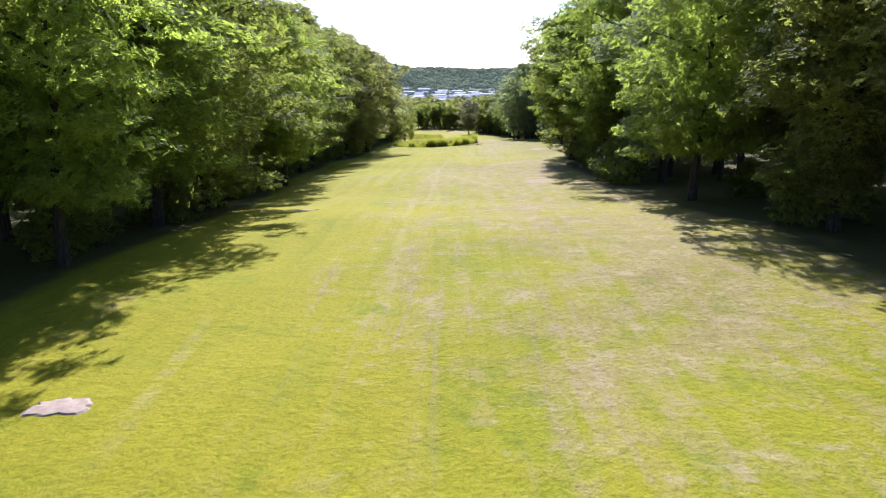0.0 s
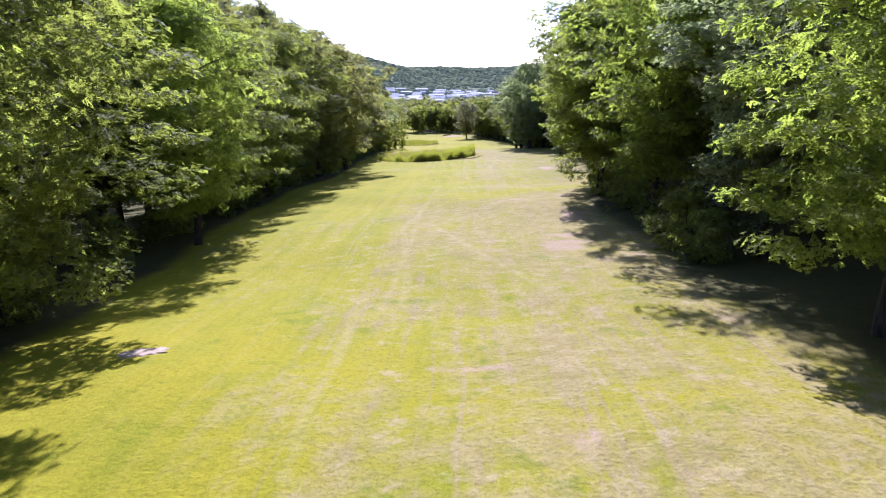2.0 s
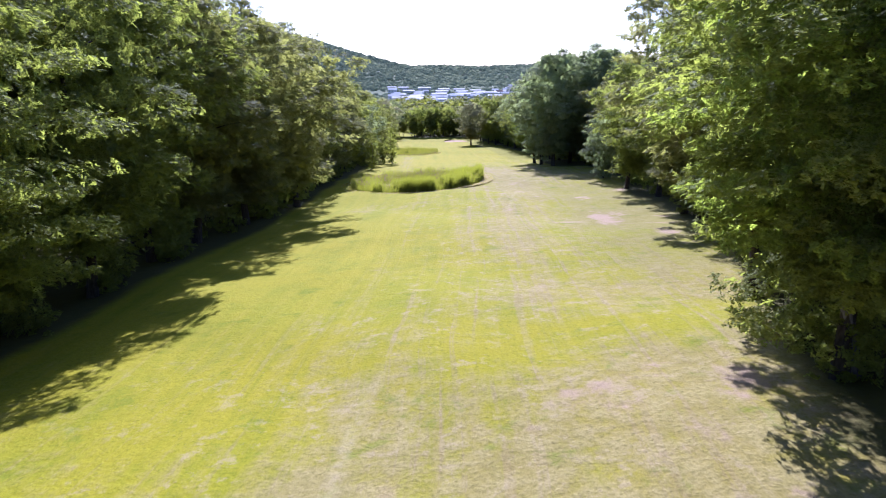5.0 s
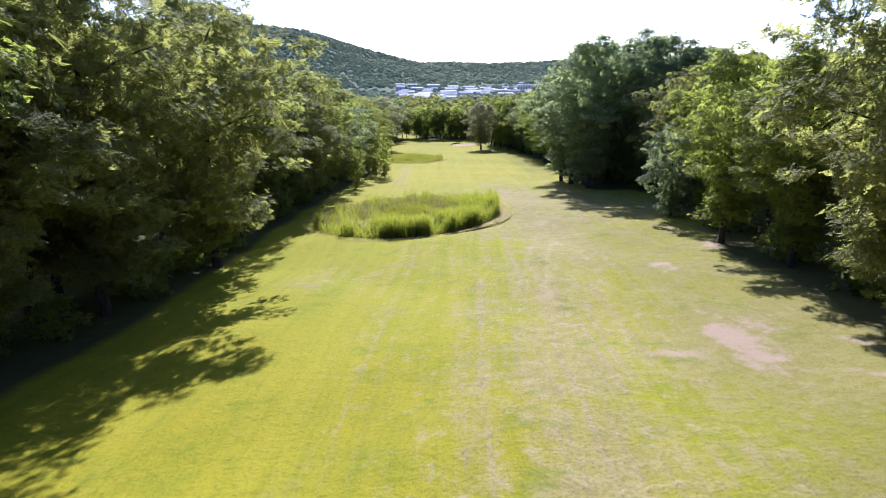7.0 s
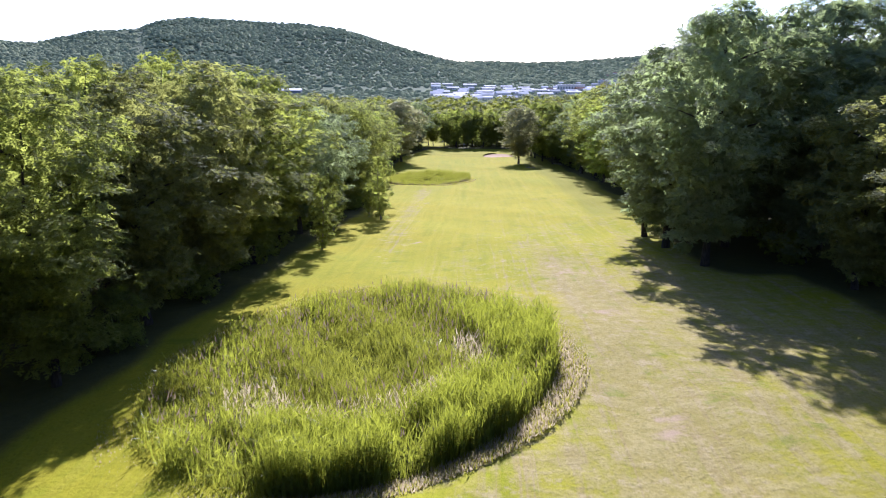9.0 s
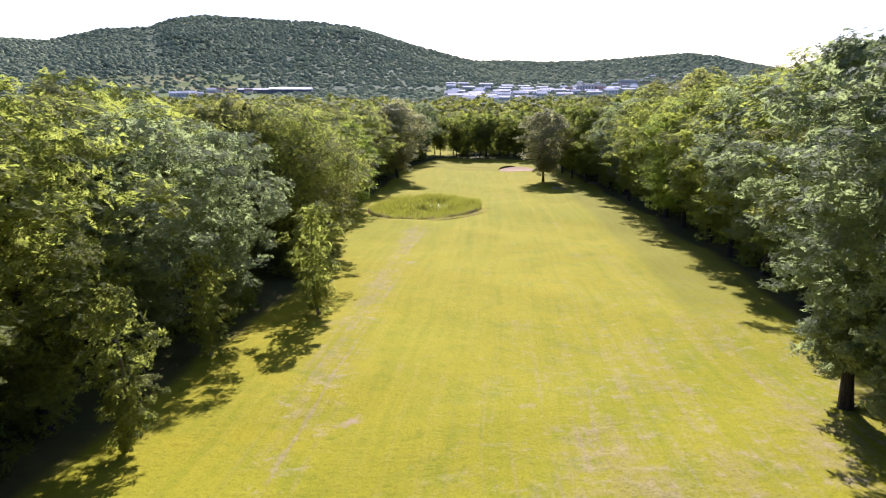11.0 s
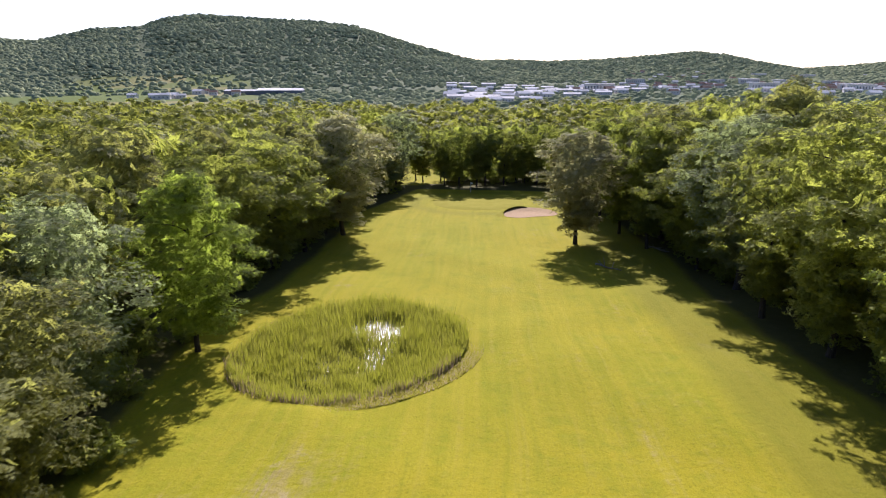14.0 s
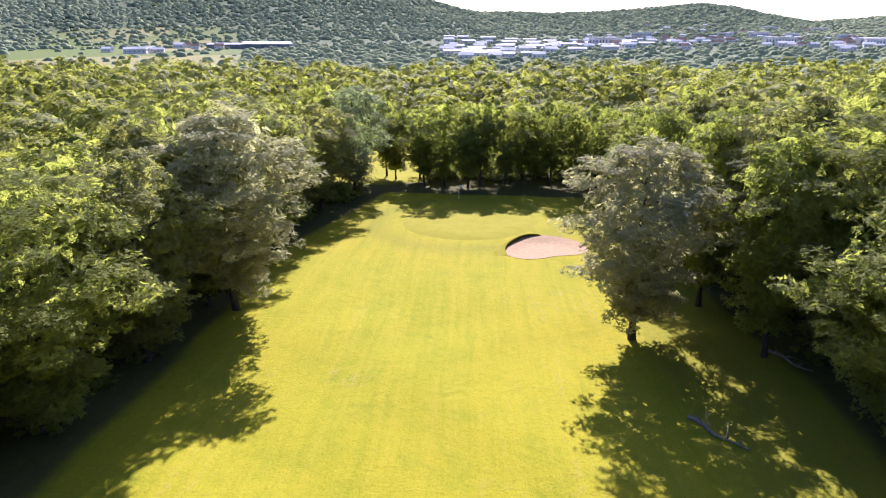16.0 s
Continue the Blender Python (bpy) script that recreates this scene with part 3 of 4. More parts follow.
def tree(name, seed, tall, radius, foot, profile, leaf_mat, bark_mat, lobes=18, sprays=11, per=48, leaf=0.36, flat=0.75, lean=0.0, limbs_apart=False):
    """A tree at the origin: tapered trunk with limbs, crown of leaf sprays."""
    rng = np.random.RandomState(seed)
    root = new(name)
    p, out, c = crown_points(rng, tall, radius, foot, profile, lobes, sprays, per, flat)
    trunk_top = tall * 0.86
    z = np.linspace(-0.4, trunk_top, 9)
    bend = lean * z / tall + 0.18 * np.sin(z * 0.5 + seed)
    line = np.stack([bend, 0.15 * np.sin(z * 0.4 + 2 * seed), z], 1)
    line[:, :2] -= line[0, :2] * 1.0
    girth = 0.0135 * tall
    vs, fs = tube(line, girth * np.interp(z / trunk_top, [0, 0.05, 1], [1.35, 1.0, 0.16]))
    verts, faces, count, boughs = [vs], [fs], len(vs), []
    for q in range(0, lobes, 1 if lobes < 14 else 2):
        end = c[q]
        start_z = max(foot * 0.8, min(end[2] - 0.45 * np.hypot(end[0], end[1]), trunk_top * 0.9))
        start = np.array([np.interp(start_z, z, line[:, 0]), np.interp(start_z, z, line[:, 1]), start_z])
        mid = start * 0.45 + end * 0.55 + np.array([0, 0, 0.5])
        s = np.linspace(0, 1, 5)[:, None]
        pts = start * (1 - s) ** 2 + 2 * mid * s * (1 - s) + end * s * s
        vs, fs = tube(pts, girth * np.array([0.42, 0.32, 0.22, 0.13, 0.05]), 4)
        if limbs_apart:
            boughs.append(indexed("limb", vs, fs, bark_mat))
            continue
        verts.append(vs)
        faces.append(fs + count)
        count += len(vs)
    trunk = part("trunk", indexed("trunk", np.concatenate(verts), np.concatenate(faces), bark_mat), root)
    for bough in boughs:
        part("limb", bough, trunk)
    shift = np.interp(p[:, 2], z, line[:, 0])
    p[:, 0] += shift
    lv = leaves(rng, p, out, leaf)
    n_in = lobes * sprays * per // 6
    us, rs = PROFILES[profile]
    u, th = rng.uniform(0.05, 0.9, n_in), rng.uniform(0, 2 * np.pi, n_in)
    rr = radius * np.interp(u, us, rs) * np.sqrt(rng.uniform(0, 0.5, n_in))
    core = np.stack([rr * np.cos(th) + np.interp(u * tall, z, line[:, 0]), rr * np.sin(th), foot + (tall - foot) * u], 1)
    lv = np.concatenate([lv, leaves(rng, core, unit(core * [1, 1, 0.01]), leaf * 2.0, 0.3, 0.6)])
    part("crown", quads("crown", lv, leaf_mat, 3), root)
    return root


class Stock:
    """Keeps one built tree of each kind and sets copies of it."""

    def __init__(self):
        self.built, self.rng = {}, np.random.RandomState(11)

    def plant(self, key, x, y, scale=1.0, turn=None, squash=1.0, label="", group=""):
        turn = self.rng.uniform(0, 6.28) if turn is None else turn
        m = Matrix.LocRotScale((x, y, h1(x, y) - 0.15), Euler((0, 0, turn)), (scale * squash, scale * squash, scale))
        if key not in self.built:
            ob = KINDS[key]()
            ob.matrix_basis = m
            self.built[key] = ob
        else:
            src = self.built[key]
            hold = src.scale.copy()
            src.scale = (1, 1, 1)
            ob = copy_thing(src, m)
            src.scale = hold
        return tagged(ob, label or LABELS[key], "tree", group or GROUPS[key])


KINDS = {
    "oak_a": lambda: tree("broadleaf_tree", 1, 18, 5.4, 2.2, "broad", LEAF_GREEN, BARK, 20, 13, 46, 0.278),
    "oak_b": lambda: tree("broadleaf_tree", 2, 19, 5.0, 1.9, "oval", LEAF_GREEN, BARK, 19, 13, 48, 0.278),
    "oak_c": lambda: tree("broadleaf_tree", 14, 17, 5.6, 1.9, "broad", LEAF_GREEN, BARK, 22, 12, 46, 0.278),
    "beech": lambda: tree("beech_tree", 3, 18.5, 5.6, 1.6, "layered", LEAF_GREEN, BARK, 28, 12, 46, 0.246, 0.35),
    "yellow": lambda: tree("yellow_green_tree", 4, 18, 5.4, 2.0, "layered", LEAF_YELLOW, BARK, 28, 12, 46, 0.246, 0.4),
    "grey": lambda: tree("grey_green_tree", 5, 18, 5.2, 1.8, "broad", LEAF_GREY, BARK, 22, 13, 46, 0.257),
    "olive_a": lambda: tree("broadleaf_tree", 35, 17.5, 5.6, 1.5, "broad", LEAF_OLIVE, BARK, 22, 12, 41, 0.3),
    "olive_b": lambda: tree("broadleaf_tree", 36, 18.5, 5.2, 1.7, "oval", LEAF_OLIVE, BARK, 20, 12, 41, 0.3),
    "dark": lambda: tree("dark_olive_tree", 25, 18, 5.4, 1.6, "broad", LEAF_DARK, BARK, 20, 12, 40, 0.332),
    "lone": lambda: tree("fairway_tree", 6, 18, 5.2, 1.9, "oval", LEAF_PALE, BARK, 26, 12, 36, 0.321, limbs_apart=True),
    "clump": lambda: tree("clump_tree", 16, 19, 5.2, 1.5, "oval", LEAF_GREY, BARK, 24, 12, 40, 0.332, limbs_apart=True),
    "stem": lambda: tree("clear_stemmed_tree", 7, 17, 5.4, 2.6, "broad", LEAF_GREEN, BARK, 18, 9, 26, 0.428, 0.7, 0.9),
    "stem_b": lambda: tree("clear_stemmed_tree", 17, 15.5, 5.0, 2.2, "broad", LEAF_OLIVE, BARK, 17, 9, 26, 0.428, 0.7, -1.2),
    "leaner": lambda: tree("leaning_tree", 8, 19, 6.0, 4.2, "layered", LEAF_YELLOW, BARK_PALE, 26, 10, 40, 0.321, 0.4, -2.5, limbs_apart=True),
    "young": lambda: tree("young_tree", 9, 9, 2.2, 0.4, "oval", LEAF_OLIVE, BARK_PALE, 14, 8, 26, 0.214, limbs_apart=True),
    "great": lambda: tree("broad_domed_tree", 44, 17.5, 8.4, 1.1, "broad", LEAF_OLIVE, BARK, 40, 14, 43, 0.289, 0.8, limbs_apart=True),
    "sapling": lambda: tree("young_tree", 29, 7.5, 2.7, 0.3, "broad", LEAF_GREY, BARK, 14, 9, 29, 0.235, limbs_apart=True),
    "high": lambda: tree("yellow_green_tree", 34, 19, 5.8, 2.6, "oval", LEAF_YELLOW, BARK, 28, 12, 46, 0.246, 0.45),
    "back_a": lambda: tree("woodland_tree", 10, 18, 5.3, 2.0, "broad", LEAF_OLIVE, BARK, 15, 8, 18, 0.589),
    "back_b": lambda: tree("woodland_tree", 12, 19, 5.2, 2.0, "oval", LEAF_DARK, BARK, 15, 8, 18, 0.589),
    "bush": lambda: tree("bush", 13, 3.2, 2.0, 0.1, "dome", LEAF_GREEN, BARK, 9, 6, 14, 0.278),
}
LABELS = {
    "oak_a": "dense dark green broadleaf tree at the fairway edge",
    "oak_c": "wide dense green broadleaf tree at the wood's edge",
    "clump": "grey-green round-crowned tree in a dense clump beside the fairway",
    "oak_b": "tall dark green broadleaf tree at the wood's edge beside the fairway",
    "beech": "broad green tree with layered drooping branches over the fairway edge",
    "yellow": "yellow-green backlit tree with layered sprays at the wood's edge",
    "olive_a": "wide olive-green broadleaf tree at the wood's edge",
    "olive_b": "tall olive-green broadleaf tree at the wood's edge",
    "dark": "dark olive broadleaf tree in shade at the wood's edge",
    "grey": "grey-green glossy-leaved tree at the wood's edge",
    "lone": "grey-green round-crowned tree standing free on the mown fairway edge",
    "stem": "slim tree with a bare dark trunk and high green crown",
    "stem_b": "slim olive-green tree with a bare trunk behind the green",
    "leaner": "leaning pale-barked tree with a high yellow-green crown beside the fairway",
    "young": "slender young light green tree at the foot of the wood",
    "great": "very broad dome-crowned olive-green tree at the fairway edge",
    "sapling": "small round grey-green tree before the wood's edge",
    "high": "yellow-green tree with a bare dark trunk and overhanging crown",
    "back_a": "olive-green woodland tree standing behind the wood's edge",
    "back_b": "dark olive woodland tree standing behind the wood's edge",
    "bush": "low dark green bush at the foot of the wood",
}
GROUPS = {k: "trees of the fairway woods" for k in LABELS}
GROUPS["bush"] = "bushes at the wood's edge"
STOCK = Stock()


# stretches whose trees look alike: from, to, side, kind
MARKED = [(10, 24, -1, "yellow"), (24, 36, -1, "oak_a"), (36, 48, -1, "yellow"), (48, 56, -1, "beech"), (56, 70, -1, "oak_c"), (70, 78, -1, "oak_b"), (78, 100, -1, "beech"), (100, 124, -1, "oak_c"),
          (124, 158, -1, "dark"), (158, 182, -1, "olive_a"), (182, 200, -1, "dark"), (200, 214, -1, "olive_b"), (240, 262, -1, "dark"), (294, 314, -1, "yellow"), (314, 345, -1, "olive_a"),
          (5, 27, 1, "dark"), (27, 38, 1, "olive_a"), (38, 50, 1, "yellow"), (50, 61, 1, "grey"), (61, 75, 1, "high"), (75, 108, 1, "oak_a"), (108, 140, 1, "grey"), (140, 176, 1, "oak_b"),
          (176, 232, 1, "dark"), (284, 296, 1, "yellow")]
# breaks in the first row: from, to, side
BREAKS = [(146, 162, -1), (298, 315, -1), (34, 80, 1), (110, 138, 1), (12, 38, -1), (246, 266, -1), (62, 84, -1), (196, 222, 1)]


def edge_woods():
    names = ["oak_a", "oak_b", "oak_c", "beech", "yellow", "grey"]
    for side, edge in ((-1, left_edge), (1, right_edge)):
        rng = np.random.RandomState(5 if side < 0 else 8)
        y = -14.0
        while y < 416:
            free = any(which == side and lo < y < hi for lo, hi, which in BREAKS)
            r = rng.uniform(5.4, 7.1)
            key = rng.choice(names, p=[.22, .17, .17, .2, .12, .12])
            if y > 150 and key != "grey":
                key = ("olive_a", "olive_b", "dark", "olive_b")[int(y * 7) % 4]
            for lo, hi, which, kind in MARKED:
                if which == side and lo < y < hi:
                    key = kind
            x = float(edge(y)) + side * r * (1.02 if side < 0 else 0.86)
            grow = np.interp(y, [-20, 60, 112, 142, 154, 168, 250, 330, 420], [1.0, 1.15, 1.3, 1.32, 1.05, 1.0, 0.9, 0.92, 0.95] if side < 0 else [1.0, 1.08, 1.05, 0.85, 0.8, 0.8, 1.1, 1.15, 0.95])
            if not free:
                STOCK.plant(key, x + side * rng.uniform(-0.4, 1.2), y, grow * rng.uniform(0.84, 1.1), squash=r / 5.0)
            for _ in range(2):
                STOCK.plant("bush", float(edge(y + 3)) + side * rng.uniform(5.5, 9), y + rng.uniform(0, 8), rng.uniform(0.7, 1.3))
            for dy in (rng.uniform(-1, 1), rng.uniform(4, 7)):
                STOCK.plant(rng.choice(["back_a", "back_a", "back_b"]), x + side * rng.uniform(5.5, 8.5), y + dy, grow * rng.uniform(0.92, 1.15))
            y += rng.uniform(9.3, 12.6)


edge_woods()
# trees that stand out singly
STOCK.plant("lone", 3.5, 356.6, 0.97, 1.0, 1.42)
STOCK.plant("lone", -32.5, 359.2, 1.09, 2.6, 1.4)
STOCK.plant("yellow", -16.6, 28.4, 1.06, 0.6, 1.05)
STOCK.plant("yellow", -18.6, 74.0, 1.05, 2.2, 1.05)
STOCK.plant("great", -26.0, 256.0, 1.0, 0.4)
STOCK.plant("yellow", 15.0, 46.0, 1.06, 0.9, 1.1)
STOCK.plant("grey", 16.8, 59.5, 0.9, 2.1, 1.2)
STOCK.plant("high", 14.4, 71.5, 1.05, 0.3, 1.1)
STOCK.plant("olive_a", 19.5, 36.5, 0.95, 1.1, 1.2)
STOCK.plant("dark", 23.0, 50.5, 1.05, 2.2, 1.2)
STOCK.plant("dark", 23.5, 66.0, 1.05, 0.2, 1.2)
STOCK.plant("yellow", -31.2, 306.0, 0.92, 0.5, 1.15)
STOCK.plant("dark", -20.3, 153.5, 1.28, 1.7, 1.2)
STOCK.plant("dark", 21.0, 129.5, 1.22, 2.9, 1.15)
STOCK.plant("grey", 21.3, 117.0, 1.18, 0.9, 1.1)
STOCK.plant("leaner", 14.1, 87.9, 0.95, 0.0)
for tx, ty, s in ((16.9, 212.8, 1.12), (18.0, 202.5, 1.2), (26.5, 204.0, 1.25), (16.2, 220.5, 1.05), (33.0, 203.5, 1.15), (22.6, 213.0, 1.2), (29.0, 218.5, 1.2)):
    STOCK.plant("clump", tx, ty, s, None, 1.18, "", "clump beside the fairway")
for tx, ty, s in ((-18.5, 212.5, 0.95), (-16.6, 237.0, 1.1), (-19.5, 243.0, 0.8), (-20.5, 226.0, 0.9)):
    STOCK.plant("young", tx, ty, s)
STOCK.plant("sapling", 21.5, 171.0, 1.3)
for tx, ty, s in ((13.5, 354, 1.0), (11.0, 366, 1.0), (9.0, 378, 1.0), (17, 362, 1.05), (15, 374, 1.05), (8.0, 389, 0.95)):
    STOCK.plant("oak_b", tx, ty, s)
stem_rng = np.random.RandomState(21)
for q in range(19):
    tx = -46 + q * 3.2 + stem_rng.uniform(-1.2, 1.2)
    STOCK.plant(("stem", "stem_b")[q % 2], tx, 420 + stem_rng.uniform(0, 12), stem_rng.uniform(0.66, 0.98), None, stem_rng.uniform(0.85, 1.25))


for q in range(30):
    tx = -44 + q * 2.1 + stem_rng.uniform(-1, 1)
    if tx > -24:
        STOCK.plant("bush", tx, 429 + stem_rng.uniform(0, 8), stem_rng.uniform(1.3, 2.1))


def woodland():
    """The woods behind the first rows, joined."""
    rng = np.random.RandomState(31)
    out = []
    for y in np.arange(-20, 565, 9.6):
        lo = -70 if y < 190 else -70 - (y - 190) * 0.55
        hi = 66 if y < 190 else 60 + (y - 190) * 0.25
        for x in np.arange(lo, hi, 9.8):
            px, py = x + rng.uniform(-2.6, 2.6), y + rng.uniform(-2.6, 2.6)
            if py < 424 and float(left_edge(py)) - (13 if py < 200 else 15.5) < px < float(right_edge(py)) + (13 if py < 200 else 15.5):
                continue
            if py < (452 if px < -14 else 440) and -46 < px < 20 and py > 410:
                continue
            if -74 < px < -31 and 426 < py < 474:
                continue
            d = math.hypot(px + 4, py - 300)
            tall, rad = rng.uniform(12, 19.5), rng.uniform(5.8, 8.6)
            if 436 < py < 492 and -62 < px < 26:
                tall *= 0.72
                if rng.rand() < 0.3:
                    continue
            if py > 230:
                tall *= 0.93 if px < -10 else 1.0
            if py > 440:
                tall *= 0.9
            lobes, sprays, per, leaf = (8, 5, 6, 1.6) if py < 215 else (11, 7, 6, 1.15)
            if py > 215 and d < 100:
                lobes, sprays, per, leaf = (17, 10, 13, 0.6)
            elif py > 215 and d < 170:
                lobes, sprays, per, leaf = (14, 9, 9, 0.85)
            p, o, _ = crown_points(rng, tall, rad, tall * 0.35, "dome", lobes, sprays, per, 0.8, 1.2)
            out.append(leaves(rng, p + [px, py, h1(px, py)], o, leaf, 0.5, 1.1, 0.12))
    tagged(new("woodland", quads("woodland", np.concatenate(out), LEAF_WOOD, 3)), "dense green and yellow-green deciduous woodland canopy beside the fairway", "woods", kind="stuff")


woodland()


def far_woods():
    """Wooded hillsides and valley copses, a rough dome of foliage to each tree."""
    rng = np.random.RandomState(41)
    verts, faces = [], []
    sides = 6
    ring = np.arange(sides)
    base = np.concatenate([np.stack([ring, (ring + 1) % sides, sides + ring], 1), np.stack([(ring + 1) % sides, sides + (ring + 1) % sides, sides + ring], 1),
                           np.stack([sides + ring, sides + (ring + 1) % sides, 0 * ring + 2 * sides], 1)])

    def crown(x, y, r):
        a = ring * 2 * np.pi / sides + rng.uniform(0, 1)
        tall = r * rng.uniform(0.55, 1.0)
        lo = np.stack([np.cos(a) * r, np.sin(a) * r, 0 * a + tall * 0.15], 1) * rng.uniform(0.8, 1.15, (sides, 1))
        hi = np.stack([np.cos(a + 0.4) * r * 0.72, np.sin(a + 0.4) * r * 0.72, 0 * a + tall * 0.78], 1) * rng.uniform(0.8, 1.15, (sides, 1))
        faces.append(base + len(verts) * (2 * sides + 1))
        verts.append(np.concatenate([lo, hi, [[0, 0, tall * 1.05]]]) + [x, y, h1(x, y) - 0.1 * r])

    def at(b, r):
        a = math.atan((784 - b) / 1254) + radians(6.94)
        return HUB[0] - r * math.sin(a), HUB[1] + r * math.cos(a)
    for _ in range(15000):
        b, r = rng.uniform(-120, 1120), 1200 + 1120 * rng.rand() ** 0.8
        x, y = at(b, r)
        if h1(x, y) < -22 + 5 * rng.rand() or (140 < b < 465 and r < 1480 and rng.rand() < 0.88):
            continue
        crown(x, y, rng.uniform(3.2, 7.5) * (r / 1700) ** 0.5)
    for _ in range(9000):
        b, r = rng.uniform(760, 1760), rng.uniform(2100, 3750)
        x, y = at(b, r)
        crown(x, y, rng.uniform(6.5, 12.5))
    for _ in range(9500):
        b, r = rng.uniform(-150, 1750), rng.uniform(620, 2100)
        x, y = at(b, r)
        town = b > 770 and r > 720
        meadow = b < 480 and 640 < r < 1180
        if (town and rng.rand() < 0.4) or (meadow and rng.rand() < 0.93):
            continue
        crown(x, y, rng.uniform(3.0, 7.0))
    me = indexed("far_woods", np.concatenate(verts), np.concatenate(faces), LEAF_FAR_HAZED)
    tagged(new("far_woods", me), "haze-tinted blue-green wooded hillsides and copses across the valley", "woods", kind="stuff")


far_woods()


# ---- reed beds and ponds ----
def outline(cx, cy, rx, ry, th, wob):
    k = 1 + wob * np.sin(2 * th + 0.6) + 0.6 * wob * np.sin(3 * th + 2.0)
    return cx + rx * k * np.cos(th), cy + ry * k * np.sin(th)


def blades(rng, x, y, z, tall, width, lean):
    """Leaning pointed grass blades, one slim triangle each."""
    n = len(x)
    a, b = rng.uniform(0, 2 * np.pi, n), rng.uniform(0, 2 * np.pi, n)
    side = np.stack([np.cos(a), np.sin(a), 0 * a], 1) * (width / 2)[:, None]
    way = np.stack([np.cos(b), np.sin(b), 0 * b], 1) * (tall * lean)[:, None]
    foot = np.stack([x, y, z], 1)
    tip = foot + np.stack([0 * tall, 0 * tall, tall], 1) + way
    return np.stack([foot - side, foot + side, tip], 1)


def fronds(rng, x, y, z, length, width):
    """Arching side leaves of reeds, a pointed triangle each."""
    n = len(x)
    b, e = rng.uniform(0, 2 * np.pi, n), rng.uniform(0.35, 1.4, n)
    way = np.stack([np.cos(b) * np.cos(e), np.sin(b) * np.cos(e), np.sin(e)], 1)
    side = unit(np.cross(way, rng.normal(0, 1, (n, 3)) + [0, 0, 1.0])) * (width / 2)[:, None]
    foot = np.stack([x, y, z], 1)
    return np.stack([foot - side, foot + side, foot + way * length[:, None]], 1)


def scatter(rng, n, cx, cy, rx, ry, wob, lo=0.0, hi=1.0):
    th, s = rng.uniform(0, 2 * np.pi, n), np.sqrt(rng.uniform(lo * lo, hi * hi, n))
    ex, ey = outline(0, 0, rx, ry, th, wob)
    return cx + ex * s, cy + ey * s, th, s


def bed_floor(cx, cy, rx, ry, deep):
    def z(x, y):
        d = np.hypot((x - cx) / rx, (y - cy) / ry)
        return height(x, y) - deep * (1 - smooth(d, 0.72, 0.98)) - 0.12
    return z


def sheet(name, cx, cy, rx, ry, wob, z_of, material, rings=6, sides=48, lift=0.0):
    """A low round sheet of ground or water."""
    th = np.linspace(0, 2 * np.pi, sides, endpoint=False)
    verts = [(cx, cy, float(z_of(cx, cy)) + lift)]
    for k in range(1, rings + 1):
        ex, ey = outline(0, 0, rx, ry, th, wob)
        x, y = cx + ex * k / rings, cy + ey * k / rings
        zz = z_of(x, y) + lift
        verts += list(zip(x, y, np.broadcast_to(zz, x.shape)))
    bm = bmesh.new()
    vs = [bm.verts.new(v) for v in verts]
    for i in range(sides):
        j = (i + 1) % sides
        bm.faces.new((vs[0], vs[1 + i], vs[1 + j]))
        for k in range(rings - 1):
            a, b = 1 + k * sides, 1 + (k + 1) * sides
            bm.faces.new((vs[a + i], vs[b + i], vs[b + j], vs[a + j]))
    for f in bm.faces:
        f.smooth = True
    return bm_mesh(name, bm, material)


BED_ONE = (-6.6, 178.5, 10.4, 15.6)
BED_TWO = (-18.3, 308.6, 9.9, 12.9)


